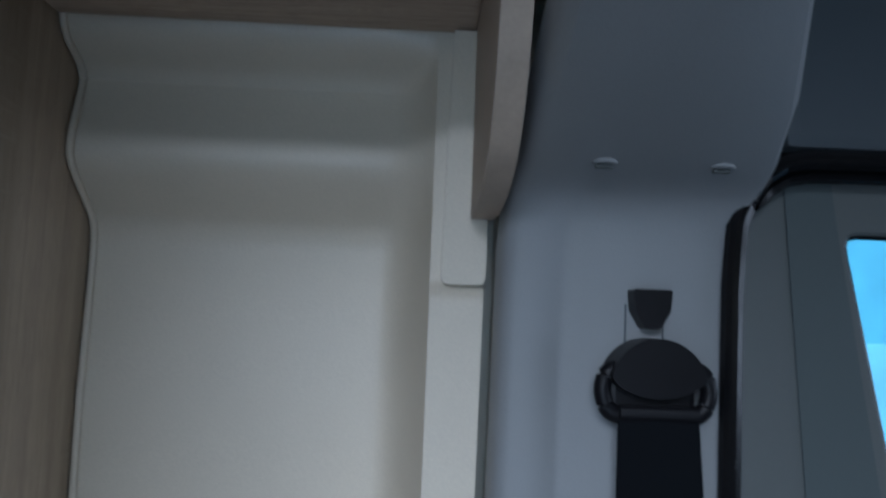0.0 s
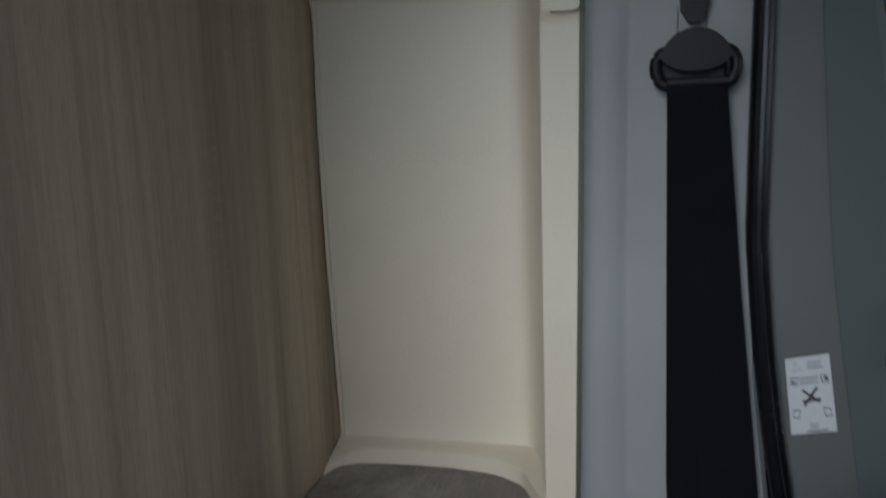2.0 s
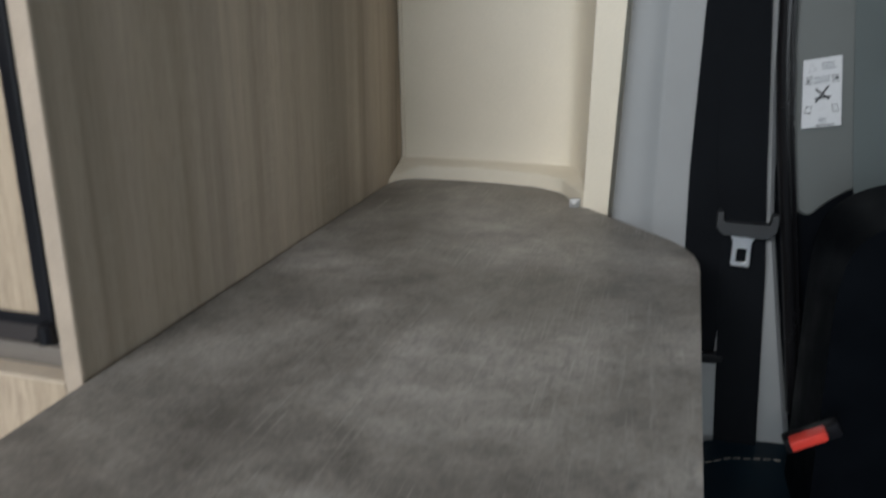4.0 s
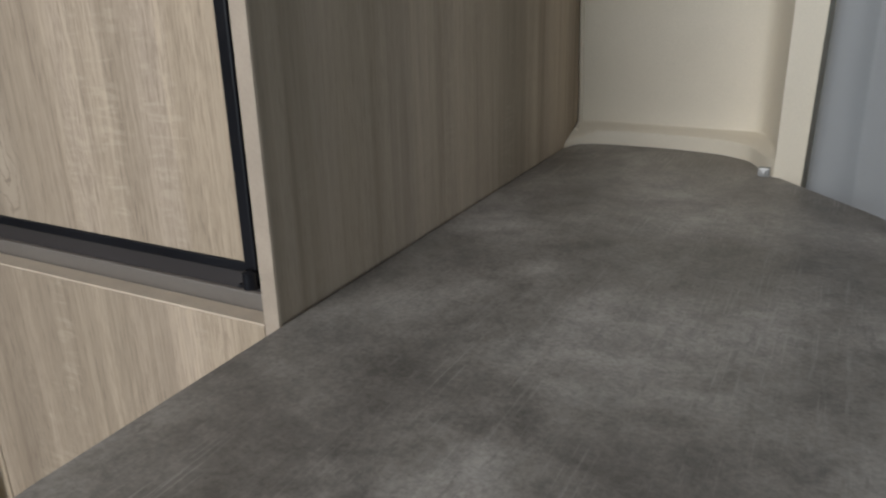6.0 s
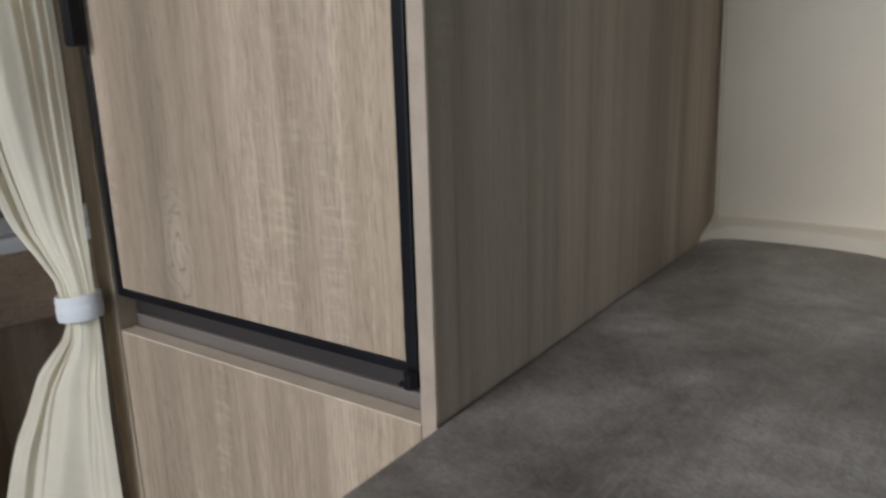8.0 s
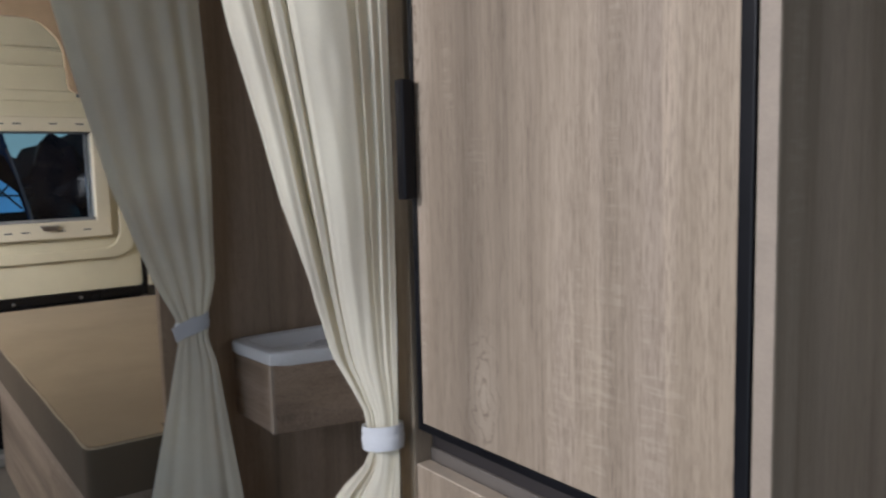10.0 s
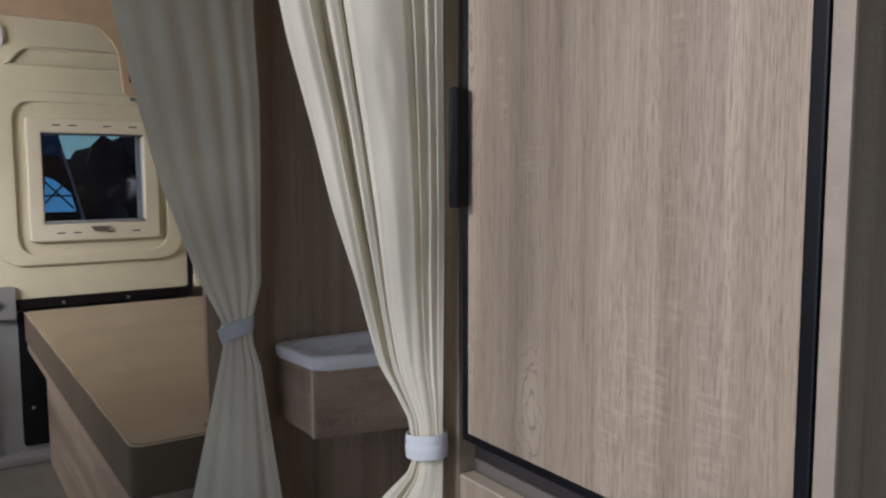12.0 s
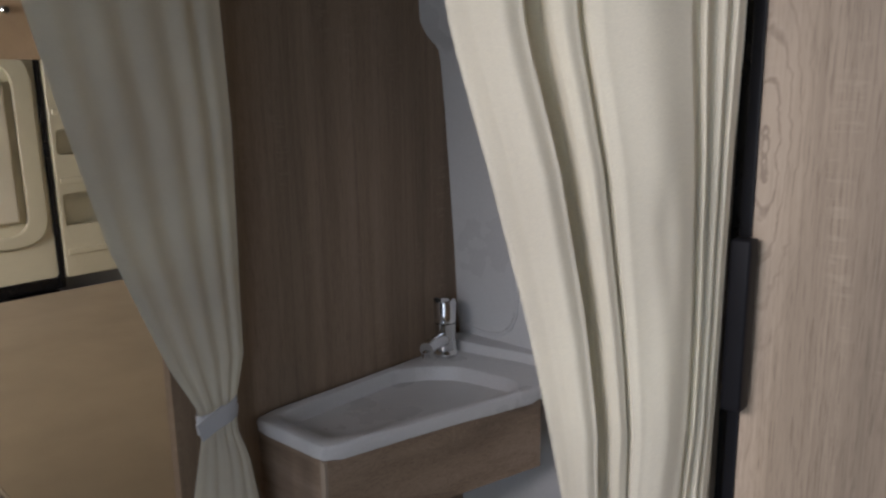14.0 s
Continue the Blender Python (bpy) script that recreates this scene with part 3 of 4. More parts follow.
for a, c in (((0.33, 0.43), (0.68, 0.60)), ((0.66, 0.41), (0.34, 0.63)), ((0.32, 0.575), (0.72, 0.565))):
    p, q = on_sticker(*a), on_sticker(*c)
    part("cross_stroke", tube([(p[0], -0.0788, p[1]), (q[0], -0.0788, q[1])], 0.0011, 6), INK, st)

section(1.0, 1.045, 0.021, 0, -0.025)
# ---- seat belt ----
belt = thing("seat_belt", (0.40, -0.1, 0.42), "black three-point seat belt hanging on the grey pillar", "seat belt")
cap = prism(rounded([(0.387, 1.241), (0.412, 1.241), (0.411, 1.228), (0.404, 1.217), (0.395, 1.217), (0.388, 1.228)], 0.002), "y", -0.116, -0.098, 0.002)
part("anchor_cap", cap, BLACK, belt, "", True)
for x in (0.386, 0.4105):
    part("guide_wire", tube([(x, -0.1005, 1.232), (x - 0.0005, -0.102, 1.200)], 0.0006, 6), GREYDARK, belt)
dome = [(0.3995 + 0.0290 * math.cos(math.pi * k / 16), 1.189 + 0.0225 * math.sin(math.pi * k / 16) ** 1.25) for k in range(17)] + [(0.3995 - 0.0290 * math.cos(math.pi * k / 12), 1.189 - 0.0125 * math.sin(math.pi * k / 12) ** 1.2) for k in range(1, 12)]
part("anchor_cover", prism(dome, "y", -0.131, -0.10, 0.007, 4), BLACK, belt, "", True)
ring = rounded([(0.370, 1.193), (0.3655, 1.181), (0.370, 1.168), (0.380, 1.165), (0.420, 1.165), (0.430, 1.168), (0.4345, 1.181), (0.430, 1.193)], 0.008)
part("guide_loop", tube([(x, -0.121, z) for x, z in ring], 0.0054, 12, closed=True), BLACK, belt, "", True)
# added dark block that fills the opening of the loop
part("loop_fill", box(0.372, 0.427, -0.117, -0.104, 1.167, 1.188, 0.004), BLACK, belt)
part("loop_bar", tube([(0.376, -0.127, 1.168), (0.425, -0.127, 1.168)], 0.0040, 10), SATIN, belt, "", True)


def strap(points, thick=0.0022):
    return sheet([[(x0, y, z), ((x0 + x1) / 2, y - 0.0006, z), (x1, y, z)] for x0, x1, y, z in points], thick)


def smooth_strap(keys, n=24):
    zz = np.linspace(keys[0][3], keys[-1][3], n)
    ks = sorted(keys, key=lambda k: k[3])
    return [(*[float(np.interp(z, [k[3] for k in ks], [k[i] for k in ks])) for i in (0, 1, 2)], float(z)) for z in zz]


part("webbing", strap(smooth_strap([(0.376, 0.425, -0.126, 1.170), (0.377, 0.428, -0.116, 1.05), (0.379, 0.434, -0.108, 0.80), (0.384, 0.432, -0.106, 0.70), (0.402, 0.430, -0.104, 0.575)])), WEB, belt, "", True)
part("lap_webbing", strap(smooth_strap([(0.378, 0.4265, -0.1235, 1.165), (0.393, 0.4415, -0.114, 1.0), (0.410, 0.462, -0.111, 0.80), (0.424, 0.474, -0.110, 0.70), (0.444, 0.494, -0.118, 0.44)])), WEB, belt, "", True)
section(1.0, 1.0, 0.031, 0, 0.008)
tong = rounded([(0.404, 0.765), (0.404, 0.746), (0.412, 0.738), (0.458, 0.736), (0.468, 0.744), (0.469, 0.764), (0.462, 0.764), (0.461, 0.752), (0.411, 0.753), (0.410, 0.765)], 0.003)
part("latch_tongue", prism(tong, "y", -0.126, -0.112, 0.003), TONGUE, belt, "dark grey belt tongue", True)
part("latch_plate", prism(rounded([(0.420, 0.738), (0.448, 0.737), (0.444, 0.729), (0.445, 0.700), (0.424, 0.701), (0.424, 0.730)], 0.003), "y", -0.1215, -0.1185, 0.0006, holes=[rect(0.429, 0.440, 0.706, 0.722, 0.002)]), LATCH, belt, "chromed latch plate")
part("belt_stop", box(0.400, 0.432, -0.114, -0.100, 0.572, 0.584, 0.003), BLACK, belt)

section(1.0, 1.045, 0.027, 0, -0.019)
# ---- cab seat ----
seat = thing("cab_seat", (0.75, -0.45, 0.0), "black leather driver seat with pale stitching", "car seat")
plan = rounded([(0.39, -0.80), (0.395, -0.15), (0.43, -0.116), (0.50, -0.102), (0.56, -0.106), (0.63, -0.132), (0.75, -0.19), (1.0, -0.25), (1.0, -0.80)], [0.05, 0.03, 0.03, 0.03, 0.03, 0.04, 0.08, 0.05, 0.05], 6)
part("cushion", prism(plan, "z", 0.30, 0.476, 0.028, 5), SEATBLUE, seat, "dark blue-black leather cushion", True)
back = rounded([(0.512, 0.44), (1.05, 0.44), (1.05, 0.865), (0.80, 0.83), (0.62, 0.815), (0.548, 0.806), (0.508, 0.780), (0.500, 0.735)], [0.02, 0.05, 0.05, 0.05, 0.05, 0.03, 0.03, 0.03])
part("backrest", prism(back, "y", -0.30, -0.17, 0.02, 4), LEATHER, seat, "", True)
part("pedestal", box(0.52, 0.98, -0.72, -0.24, 0.0, 0.31, 0.02), BLACK, seat)
seam = [(0.42, -0.175), (0.45, -0.155), (0.50, -0.144), (0.555, -0.147), (0.62, -0.172), (0.75, -0.235), (0.95, -0.29)]
bm = None
for k in range(46):
    ends = []
    for f in (k + 0.15, k + 0.8):
        x = 0.42 + 0.53 * f / 46
        ends.append((x, float(np.interp(x, [p[0] for p in seam], [p[1] for p in seam])), 0.4765))
    bm = tube(ends, 0.0009, 5, bm)
part("stitching", bm, GREYBAR, seat, "pale stitched seam")
buckle = thing("belt_buckle", (0.48, -0.33, 0.56), "black belt buckle with a red release button", "belt buckle")
bm = box(-0.007, 0.007, -0.008, 0.008, -0.01, 0.04, 0.003)
bmesh.ops.transform(bm, matrix=pose(0.480, -0.330, 0.604, 0, 60, 0), verts=bm.verts)
part("housing", bm, BLACK, buckle, "", True)
bm = box(-0.0048, 0.0048, -0.007, 0.007, 0.0, 0.032, 0.002)
bmesh.ops.transform(bm, matrix=pose(0.474, -0.342, 0.606, 0, 60, 0), verts=bm.verts)
part("release_button", bm, RED, buckle, "red release button", True)

section()
# ---- table ----
table = thing("table", (0.18, -0.4, 0.722), "grey concrete-look laminate table fixed to the wall panel", "table")
top = rounded([(0.002, -0.01), (0.014, 0.040), (0.09, 0.060), (0.19, 0.058), (0.246, 0.014), (0.276, -0.056), (0.398, -0.195), (0.412, -0.25), (0.395, -0.69), (0.388, -0.885), (0.004, -0.885)], [0.0, 0.03, 0.04, 0.05, 0.05, 0.03, 0.04, 0.03, 0.1, 0.07, 0.05], 6)
part("core_board", prism(top, "z", 0.722, 0.7465, 0.001), TABLE, table, "", True)
part("laminate_top", prism(top, "z", 0.7467, 0.75, 0.0025, 3), TABLE, table, "grey concrete-look laminate", True)
bracket = thing("table_bracket", (0.268, -0.055, 0.735), "small bright metal bracket at the table corner", "bracket")
part("plate", box(0.262, 0.275, -0.066, -0.056, 0.740, 0.760, 0.002), ALU, bracket)
part("screw", lathe([(0.004, 0.0), (0.004, 0.002), (0.002, 0.003)], (0.2685, -0.066, 0.7535), "y", 12, sign=-1), ALU, bracket, "", True)

section(0.979)
# ---- tall cabinet with the fridge ----
cab = thing("fridge_cabinet", (-0.22, -0.3, 0.0), "tall pale oak cabinet housing the fridge", "cabinet")
part("side_panel", box(-0.015, 0.0, -0.63, 0.10, 0.0, 1.925, 0.0012), OAK_SIDE, cab)
part("front_edge", box(-0.0145, -0.0005, -0.6312, -0.6295, 0.02, 1.92), EDGE, cab, "pale oak edge band")
part("side_panel", box(-0.442, -0.4125, -0.63, 0.10, 0.0, 1.925, 0.0015), OAK, cab)
part("back_panel", box(-0.412, -0.015, 0.06, 0.075, 0.0, 1.925), OAK, cab)
part("shelf_board", box(-0.412, -0.015, -0.60, 0.06, 0.715, 0.733), OAK_X, cab)
part("grip_recess", box(-0.412, -0.0155, -0.592, -0.58, 0.733, 0.80), RECESS_SHADE, cab, "recess board above the drawer, shade in its colour")
part("grip_profile", box(-0.412, -0.0155, -0.610, -0.5925, 0.742, 0.7595, 0.002), GREYBAR, cab, "grey grip profile")
part("upper_door", box(-0.410, -0.017, -0.63, -0.612, 1.63, 1.92, 0.0015), OAK, cab)
drawer = thing("drawer_front", (-0.22, -0.62, 0.32), "pale oak drawer front with a light top edge", "drawer")
part("panel", box(-0.410, -0.0165, -0.630, -0.612, 0.32, 0.7445, 0.0012), OAK, drawer)
part("top_edge", box(-0.4095, -0.017, -0.6296, -0.6124, 0.7446, 0.7462), PALE_EDGE, drawer, "pale edge band")
part("panel", box(-0.410, -0.0165, -0.630, -0.612, 0.06, 0.315, 0.0012), OAK, drawer)

fridge = thing("fridge", (-0.207, -0.6, 0.785), "tall fridge with an oak panel in a black frame", "fridge")
part("body", box(-0.400, -0.018, -0.60, 0.05, 0.786, 1.62), BLACK, fridge)
dr = part("door", prism(rect(-0.4025, -0.0165, 0.7865, 1.62), "y", -0.632, -0.602, 0.0015, holes=[rect(-0.3935, -0.0275, 0.795, 1.61)]), BLACK, fridge, "slim black door frame")
part("door_inlay", box(-0.3933, -0.0277, -0.6312, -0.61, 0.7952, 1.6098, 0.0006), OAK_KNOT, dr, "pale oak inlay with a knot")
# black strip stands in for shade between door frame and side panel
part("gap_shade", box(-0.4122, -0.4027, -0.622, -0.60, 0.786, 1.62), RUBBER, fridge, "black strip for the shade in the door gap")
part("hinge", lathe([(0.0055, 0.0), (0.0055, 0.012), (0.003, 0.014)], (-0.0205, -0.635, 0.777), "z", 14), BLACK, fridge, "black hinge pin", True)
part("lower_fascia", box(-0.411, -0.017, -0.608, -0.594, 0.760, 0.7855, 0.001), FASCIA, fridge, "dark brown-grey lower fascia")
part("hinge_plate", box(-0.034, -0.017, -0.634, -0.606, 0.7745, 0.7775, 0.001), BLACK, fridge, "black hinge plate")
part("handle", box(-0.4000, -0.3855, -0.6515, -0.637, 1.030, 1.149, 0.003, 3), BLACK, dr, "black grip handle", True)

section(1.067, 1.0, 0, 0, 0.041)
# ---- overhead locker above the table ----
lock = thing("overhead_locker", (0.15, -0.2, 1.418), "oak overhead locker with sockets under its base board", "locker")
part("base_board", box(0.001, 0.2868, -0.40, -0.0485, 1.4185, 1.436, 0.001), OAK_X, lock)
part("front_panel", box(0.001, 0.2868, -0.418, -0.402, 1.42, 1.88, 0.001), OAK, lock)
sideb = rounded([(0.0, 1.88), (0.0, 1.286), (-0.05, 1.279), (-0.10, 1.277), (-0.15, 1.283), (-0.19, 1.297), (-0.218, 1.327), (-0.233, 1.367), (-0.26, 1.45), (-0.42, 1.62), (-0.42, 1.88)], [0, 0.005, 0.02, 0.03, 0.03, 0.02, 0.02, 0.03, 0.08, 0.05, 0])
part("end_board", prism(sideb, "x", 0.2872, 0.3027, 0.0015), EDGE, lock, "oak end board with a banded edge")


def socket(cx, cy, name, label, style, half=0.0325):
    s = thing(name, (cx, cy, 1.4184), label, "socket", "sockets under the locker")
    part("frame", box(cx - half, cx + half, cy - 0.035, cy + 0.035, 1.404, 1.4183, 0.006, 3), BLACK, s, "", True)
    if style == 0:
        part("rocker", box(cx - half + 0.009, cx + half - 0.009, cy - 0.022, cy + 0.022, 1.399, 1.405, 0.002), SATIN, s)
    elif style == 1:
        part("port", lathe([(0.0125, 0.0), (0.0125, 0.003), (0.010, 0.003), (0.009, -0.008)], (cx, cy, 1.4035), "z", 24, sign=-1), SATIN, s, "", True)
    else:
        part("flap", lathe([(0.021, 0.0), (0.021, 0.006), (0.017, 0.010), (0.008, 0.011)], (cx, cy, 1.405), "z", 28, sign=-1), SATIN, s, "", True)
        part("flap_tab", box(cx - 0.010, cx + 0.006, cy + 0.018, cy + 0.036, 1.396, 1.402, 0.002), SATIN, s)


socket(0.0245, -0.208, "light_switch", "black narrow rocker switch under the locker", 0, 0.021)
socket(0.0806, -0.208, "charging_socket", "black square charging socket under the locker", 1)
socket(0.1462, -0.208, "power_socket", "black round-flap power socket under the locker", 2)
spot = thing("spot_lamp", (0.242, -0.206, 1.418), "white and chrome round spot lamp, switched off", "lamp")
part("ring", lathe([(0.036, 0.0), (0.036, 0.004), (0.031, 0.007), (0.027, 0.005)], (0.242, -0.206, 1.418), "z", 32, sign=-1), WHITE, spot, "", True)
part("reflector", lathe([(0.0265, 0.001), (0.0265, 0.010), (0.024, 0.012)], (0.242, -0.206, 1.416), "z", 32, sign=-1), CHROME, spot, "chrome rim", True)
part("head", lathe([(0.022, 0.0), (0.0225, 0.006), (0.020, 0.009), (0.010, 0.010)], (0.242, -0.206, 1.413), "z", 32, sign=-1), WHITE, spot, "", True)

section(0.982)
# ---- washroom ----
setting("partition", prism(rect(-0.645, 0.02, 0.0, 1.925), "x", -1.262, -1.242, 0.001), OAK_BROWN, "darker-tinted oak washroom partition wall", "wall")
WP = [(0.0, -0.012), (0.60, -0.010), (0.73, -0.012), (0.80, -0.022), (0.92, -0.028), (1.20, -0.050), (1.29, -0.060), (1.315, -0.066), (1.335, -0.095), (1.36, -0.112), (1.44, -0.118), (1.60, -0.15), (1.92, -0.30)]
wz = np.concatenate([np.linspace(0, 1.25, 26), np.linspace(1.27, 1.4, 14), np.linspace(1.45, 1.92, 8)])
rows = [[(x, float(np.interp(z, [p[0] for p in WP], [p[1] for p in WP])) + 0.004 * math.sin((x + 1.24) * 6), float(z)) for x in np.linspace(-1.243, -0.442, 16)] for z in wz]
setting("washroom_wall", sheet(rows), WHITE, "white moulded plastic washroom side wall", "wall", True)

basin = thing("wash_basin", (-1.1, -0.25, 0.58), "white corner wash basin on an oak box", "wash basin")
outer = rounded([(-1.240, -0.515), (-1.058, -0.507), (-0.955, -0.092), (-0.99, -0.016), (-1.240, -0.016)], [0.02, 0.02, 0.04, 0.02, 0.01], 6)
inner = rounded([(-1.218, -0.485), (-1.082, -0.478), (-0.985, -0.135), (-1.02, -0.105), (-1.14, -0.125), (-1.19, -0.165), (-1.222, -0.215)], 0.016, 6)


def bowl():
    b = bmesh.new()
    n = 72

    def ring(poly, z, grow=0.0):
        pts = [Vector((*p, 0)) for p in poly]
        out = []
        for k in range(n):
            a = 2 * math.pi * k / n
            d = Vector((math.cos(a), math.sin(a), 0))
            best = 0.0
            for i in range(len(pts)):
                p, q = pts[i] - CEN, pts[(i + 1) % len(pts)] - CEN
                den = d.x * (q.y - p.y) - d.y * (q.x - p.x)
                if abs(den) < 1e-9:
                    continue
                s = (p.x * (q.y - p.y) - p.y * (q.x - p.x)) / den
                u = (p.x * d.y - p.y * d.x) / den
                if s > 0 and -1e-6 <= u <= 1 + 1e-6:
                    best = max(best, s)
            out.append(b.verts.new(CEN + d * (best + grow) + Vector((0, 0, z))))
        return out
    CEN = Vector((-1.105, -0.29, 0))
    levels = [ring(outer, 0.700, -0.006), ring(outer, 0.7045, -0.001), ring(outer, 0.720), ring(outer, 0.7255, -0.003), ring(outer, 0.728, -0.009), ring(inner, 0.727, 0.007), ring(inner, 0.7245, 0.001), ring(inner, 0.714, -0.003), ring(inner, 0.670, -0.012), ring(inner, 0.648, -0.024), ring(inner, 0.643, -0.05)]
    for r0, r1 in zip(levels, levels[1:]):
        for k in range(n):
            b.faces.new((r0[k], r0[(k + 1) % n], r1[(k + 1) % n], r1[k]))
    b.faces.new(levels[-1])
    b.faces.new(levels[0][::-1])
    return b


part("bowl", bowl(), WHITE, basin, "", True)
part("drain", lathe([(0.022, 0.0), (0.022, 0.003), (0.016, 0.004), (0.012, 0.001)], (-1.12, -0.28, 0.643), "z", 24), CHROME, basin, "chrome drain", True)
bm = box(-0.0075, 0.0075, 0.0, 0.41, 0.575, 0.703, 0.001)
bmesh.ops.transform(bm, matrix=pose(-1.066, -0.500, 0, 0, 0, math.degrees(math.atan2(-0.098, 0.405))), verts=bm.verts)
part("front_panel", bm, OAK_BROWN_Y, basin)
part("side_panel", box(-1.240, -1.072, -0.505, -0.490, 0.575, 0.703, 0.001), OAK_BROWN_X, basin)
part("corner_strip", box(-1.072, -1.060, -0.507, -0.492, 0.574, 0.703, 0.002), EDGE, basin, "pale corner strip")
part("splash_ledge", prism(rounded([(-1.238, -0.07), (-1.15, -0.055), (-1.06, -0.035), (-0.97, -0.03), (-0.97, -0.005), (-1.238, -0.005)], 0.008), "z", 0.7265, 0.748, 0.006, 3), WHITE, basin, "", True)

section(0.982, 1.0, -0.008, 0, 0.008)
tap = thing("tap", (-1.195, -0.098, 0.727), "chrome single-lever tap on the basin", "tap")
part("body", lathe([(0.025, 0.0), (0.025, 0.006), (0.0205, 0.012), (0.0205, 0.062), (0.022, 0.066)], (-1.195, -0.098, 0.7205), "z", 28), CHROME, tap, "", True)
part("spout", tube([(-1.193, -0.102, 0.752), (-1.180, -0.135, 0.760), (-1.168, -0.165, 0.762), (-1.160, -0.185, 0.760)], [0.0145, 0.014, 0.0135, 0.014], 16), CHROME, tap, "", True)
part("aerator", lathe([(0.010, 0.0), (0.010, 0.014), (0.008, 0.016)], (-1.162, -0.180, 0.742), "z", 20), CHROME, tap, "", True)
part("cartridge", lathe([(0.021, 0.0), (0.0225, 0.036), (0.020, 0.044), (0.010, 0.046)], (-1.195, -0.098, 0.788), "z", 28), CHROME, tap, "", True)
part("lever", tube([(-1.195, -0.098, 0.828), (-1.184, -0.122, 0.838), (-1.178, -0.136, 0.842)], [0.013, 0.010, 0.008], 12, flat=0.6), CHROME, tap, "", True)
section(0.982)
dish = thing("soap_tray", (-1.02, -0.04, 0.744), "white moulded soap recess on the washroom wall", "soap tray")
edge = [(-1.222, 0.764), (-1.17, 0.758), (-1.130, 0.764), (-1.104, 0.782), (-1.089, 0.808), (-1.083, 0.85), (-1.083, 0.95), (-1.086, 1.06), (-1.092, 1.18)]
ridge = []
for k in range(49):
    x, z = [float(np.interp(k / 48, np.linspace(0, 1, len(edge)), [p[i] for p in edge])) for i in (0, 1)]
    ridge.append((x, float(np.interp(z, [p[0] for p in WP], [p[1] for p in WP])) + 0.004 * math.sin((x + 1.24) * 6) - 0.0005, z))
part("rim", tube(ridge, 0.0045, 10), WHITE, dish, "", True)


def curtain(name, keys, profile, amp, seed, tie_z, label):
    """keys: height, then the two ends of the gathered cloth in plan, then how far the folds swing."""
    keys = sorted(keys)
    pu, pw = [p[0] for p in profile], [p[1] for p in profile]

    def fold(u):
        u = min(0.9999, max(0.0, u))
        i = max(k for k in range(len(pu) - 1) if pu[k] <= u)
        q = (u - pu[i]) / (pu[i + 1] - pu[i])
        q = q * q * (3 - 2 * q)
        return pw[i] * (1 - q) + pw[i + 1] * q
    rows = []
    for z in np.linspace(keys[0][0], keys[-1][0], 110):
        ax, ay, bx, by, sw = [float(np.interp(z, [k[0] for k in keys], [k[i] for k in keys])) for i in range(1, 6)]
        a, b_ = Vector((ax, ay, 0)), Vector((bx, by, 0))
        d = b_ - a
        nrm = Vector((-d.y, d.x, 0)).normalized()
        near = math.exp(-abs(z - tie_z) / 0.10)
        below = 1.0 if z < tie_z else 0.0
        r = []
        for u in np.linspace(0, 1, 190):
            env = min(1.0, 8 * u + 0.15, 8 * (1 - u) + 0.15)
            drift = 0.035 * noise.noise((z * 1.7 + seed, u * 2.2, 0.4)) + 0.012 * noise.noise((z * 4.5, u * 5.0, seed))
            w = fold(u + (drift + 0.05 * below * noise.noise((z * 3.0, u * 3.0, 7.7))) * env)
            w *= 1 - 0.6 * below * (1 - near)
            w += 0.50 * noise.noise((u * 2.6 + seed, z * 2.1, 0.3)) * (1 + 1.6 * below) + 0.09 * noise.noise((u * 7.0, z * 3.6 + seed, 1.7))
            w += near * (0.42 * noise.noise((u * 15.0 + 0.7 * z, z * 7.0, seed)) + 0.25 * noise.noise((u * 9.0 + z * 20, z * 22.0, seed + 2.0)))
            w += 0.45 * below * noise.noise((u * 4.0 + z * 6.0, z * 9.0 - u * 3.0, seed))
            p = a + d * u + nrm * ((w * (0.35 + 0.65 * env) + 1.1 * math.sin(math.pi * u) - 0.22 * math.exp(-((u - 0.36) / 0.05) ** 2 - ((z - 1.175) / (0.006 if z > 1.175 else 0.045)) ** 2)) * amp * sw)
            r.append((p.x, p.y, float(z)))
        rows.append(r)
    c = thing(name, (keys[-1][1], keys[-1][2], keys[-1][0]), label, "curtain", "washroom curtains")
    part("cloth", sheet(rows, 0.0012), CURTAIN, c, "", True)
    return c


FOLDS_LEFT = [(0, 0.0), (0.08, 0.5), (0.16, -0.4), (0.26, 0.6), (0.36, -0.3), (0.46, 0.55), (0.56, -0.35), (0.68, 0.6), (0.78, -0.25), (0.9, 0.5), (1, 0.0)]
FOLDS_RIGHT = [(0, 0.0), (0.04, 0.3), (0.06, -0.05), (0.09, 0.35), (0.13, 0.0), (0.17, 0.4), (0.19, 0.0), (0.23, 0.4), (0.38, 0.65), (0.50, 0.45), (0.545, 0.3), (0.565, -0.15), (0.585, 0.35), (0.63, 0.5), (0.66, 0.2), (0.685, -0.85), (0.735, -0.85), (0.755, 0.5), (0.84, 0.95), (0.93, 0.7), (1, 0.0)]
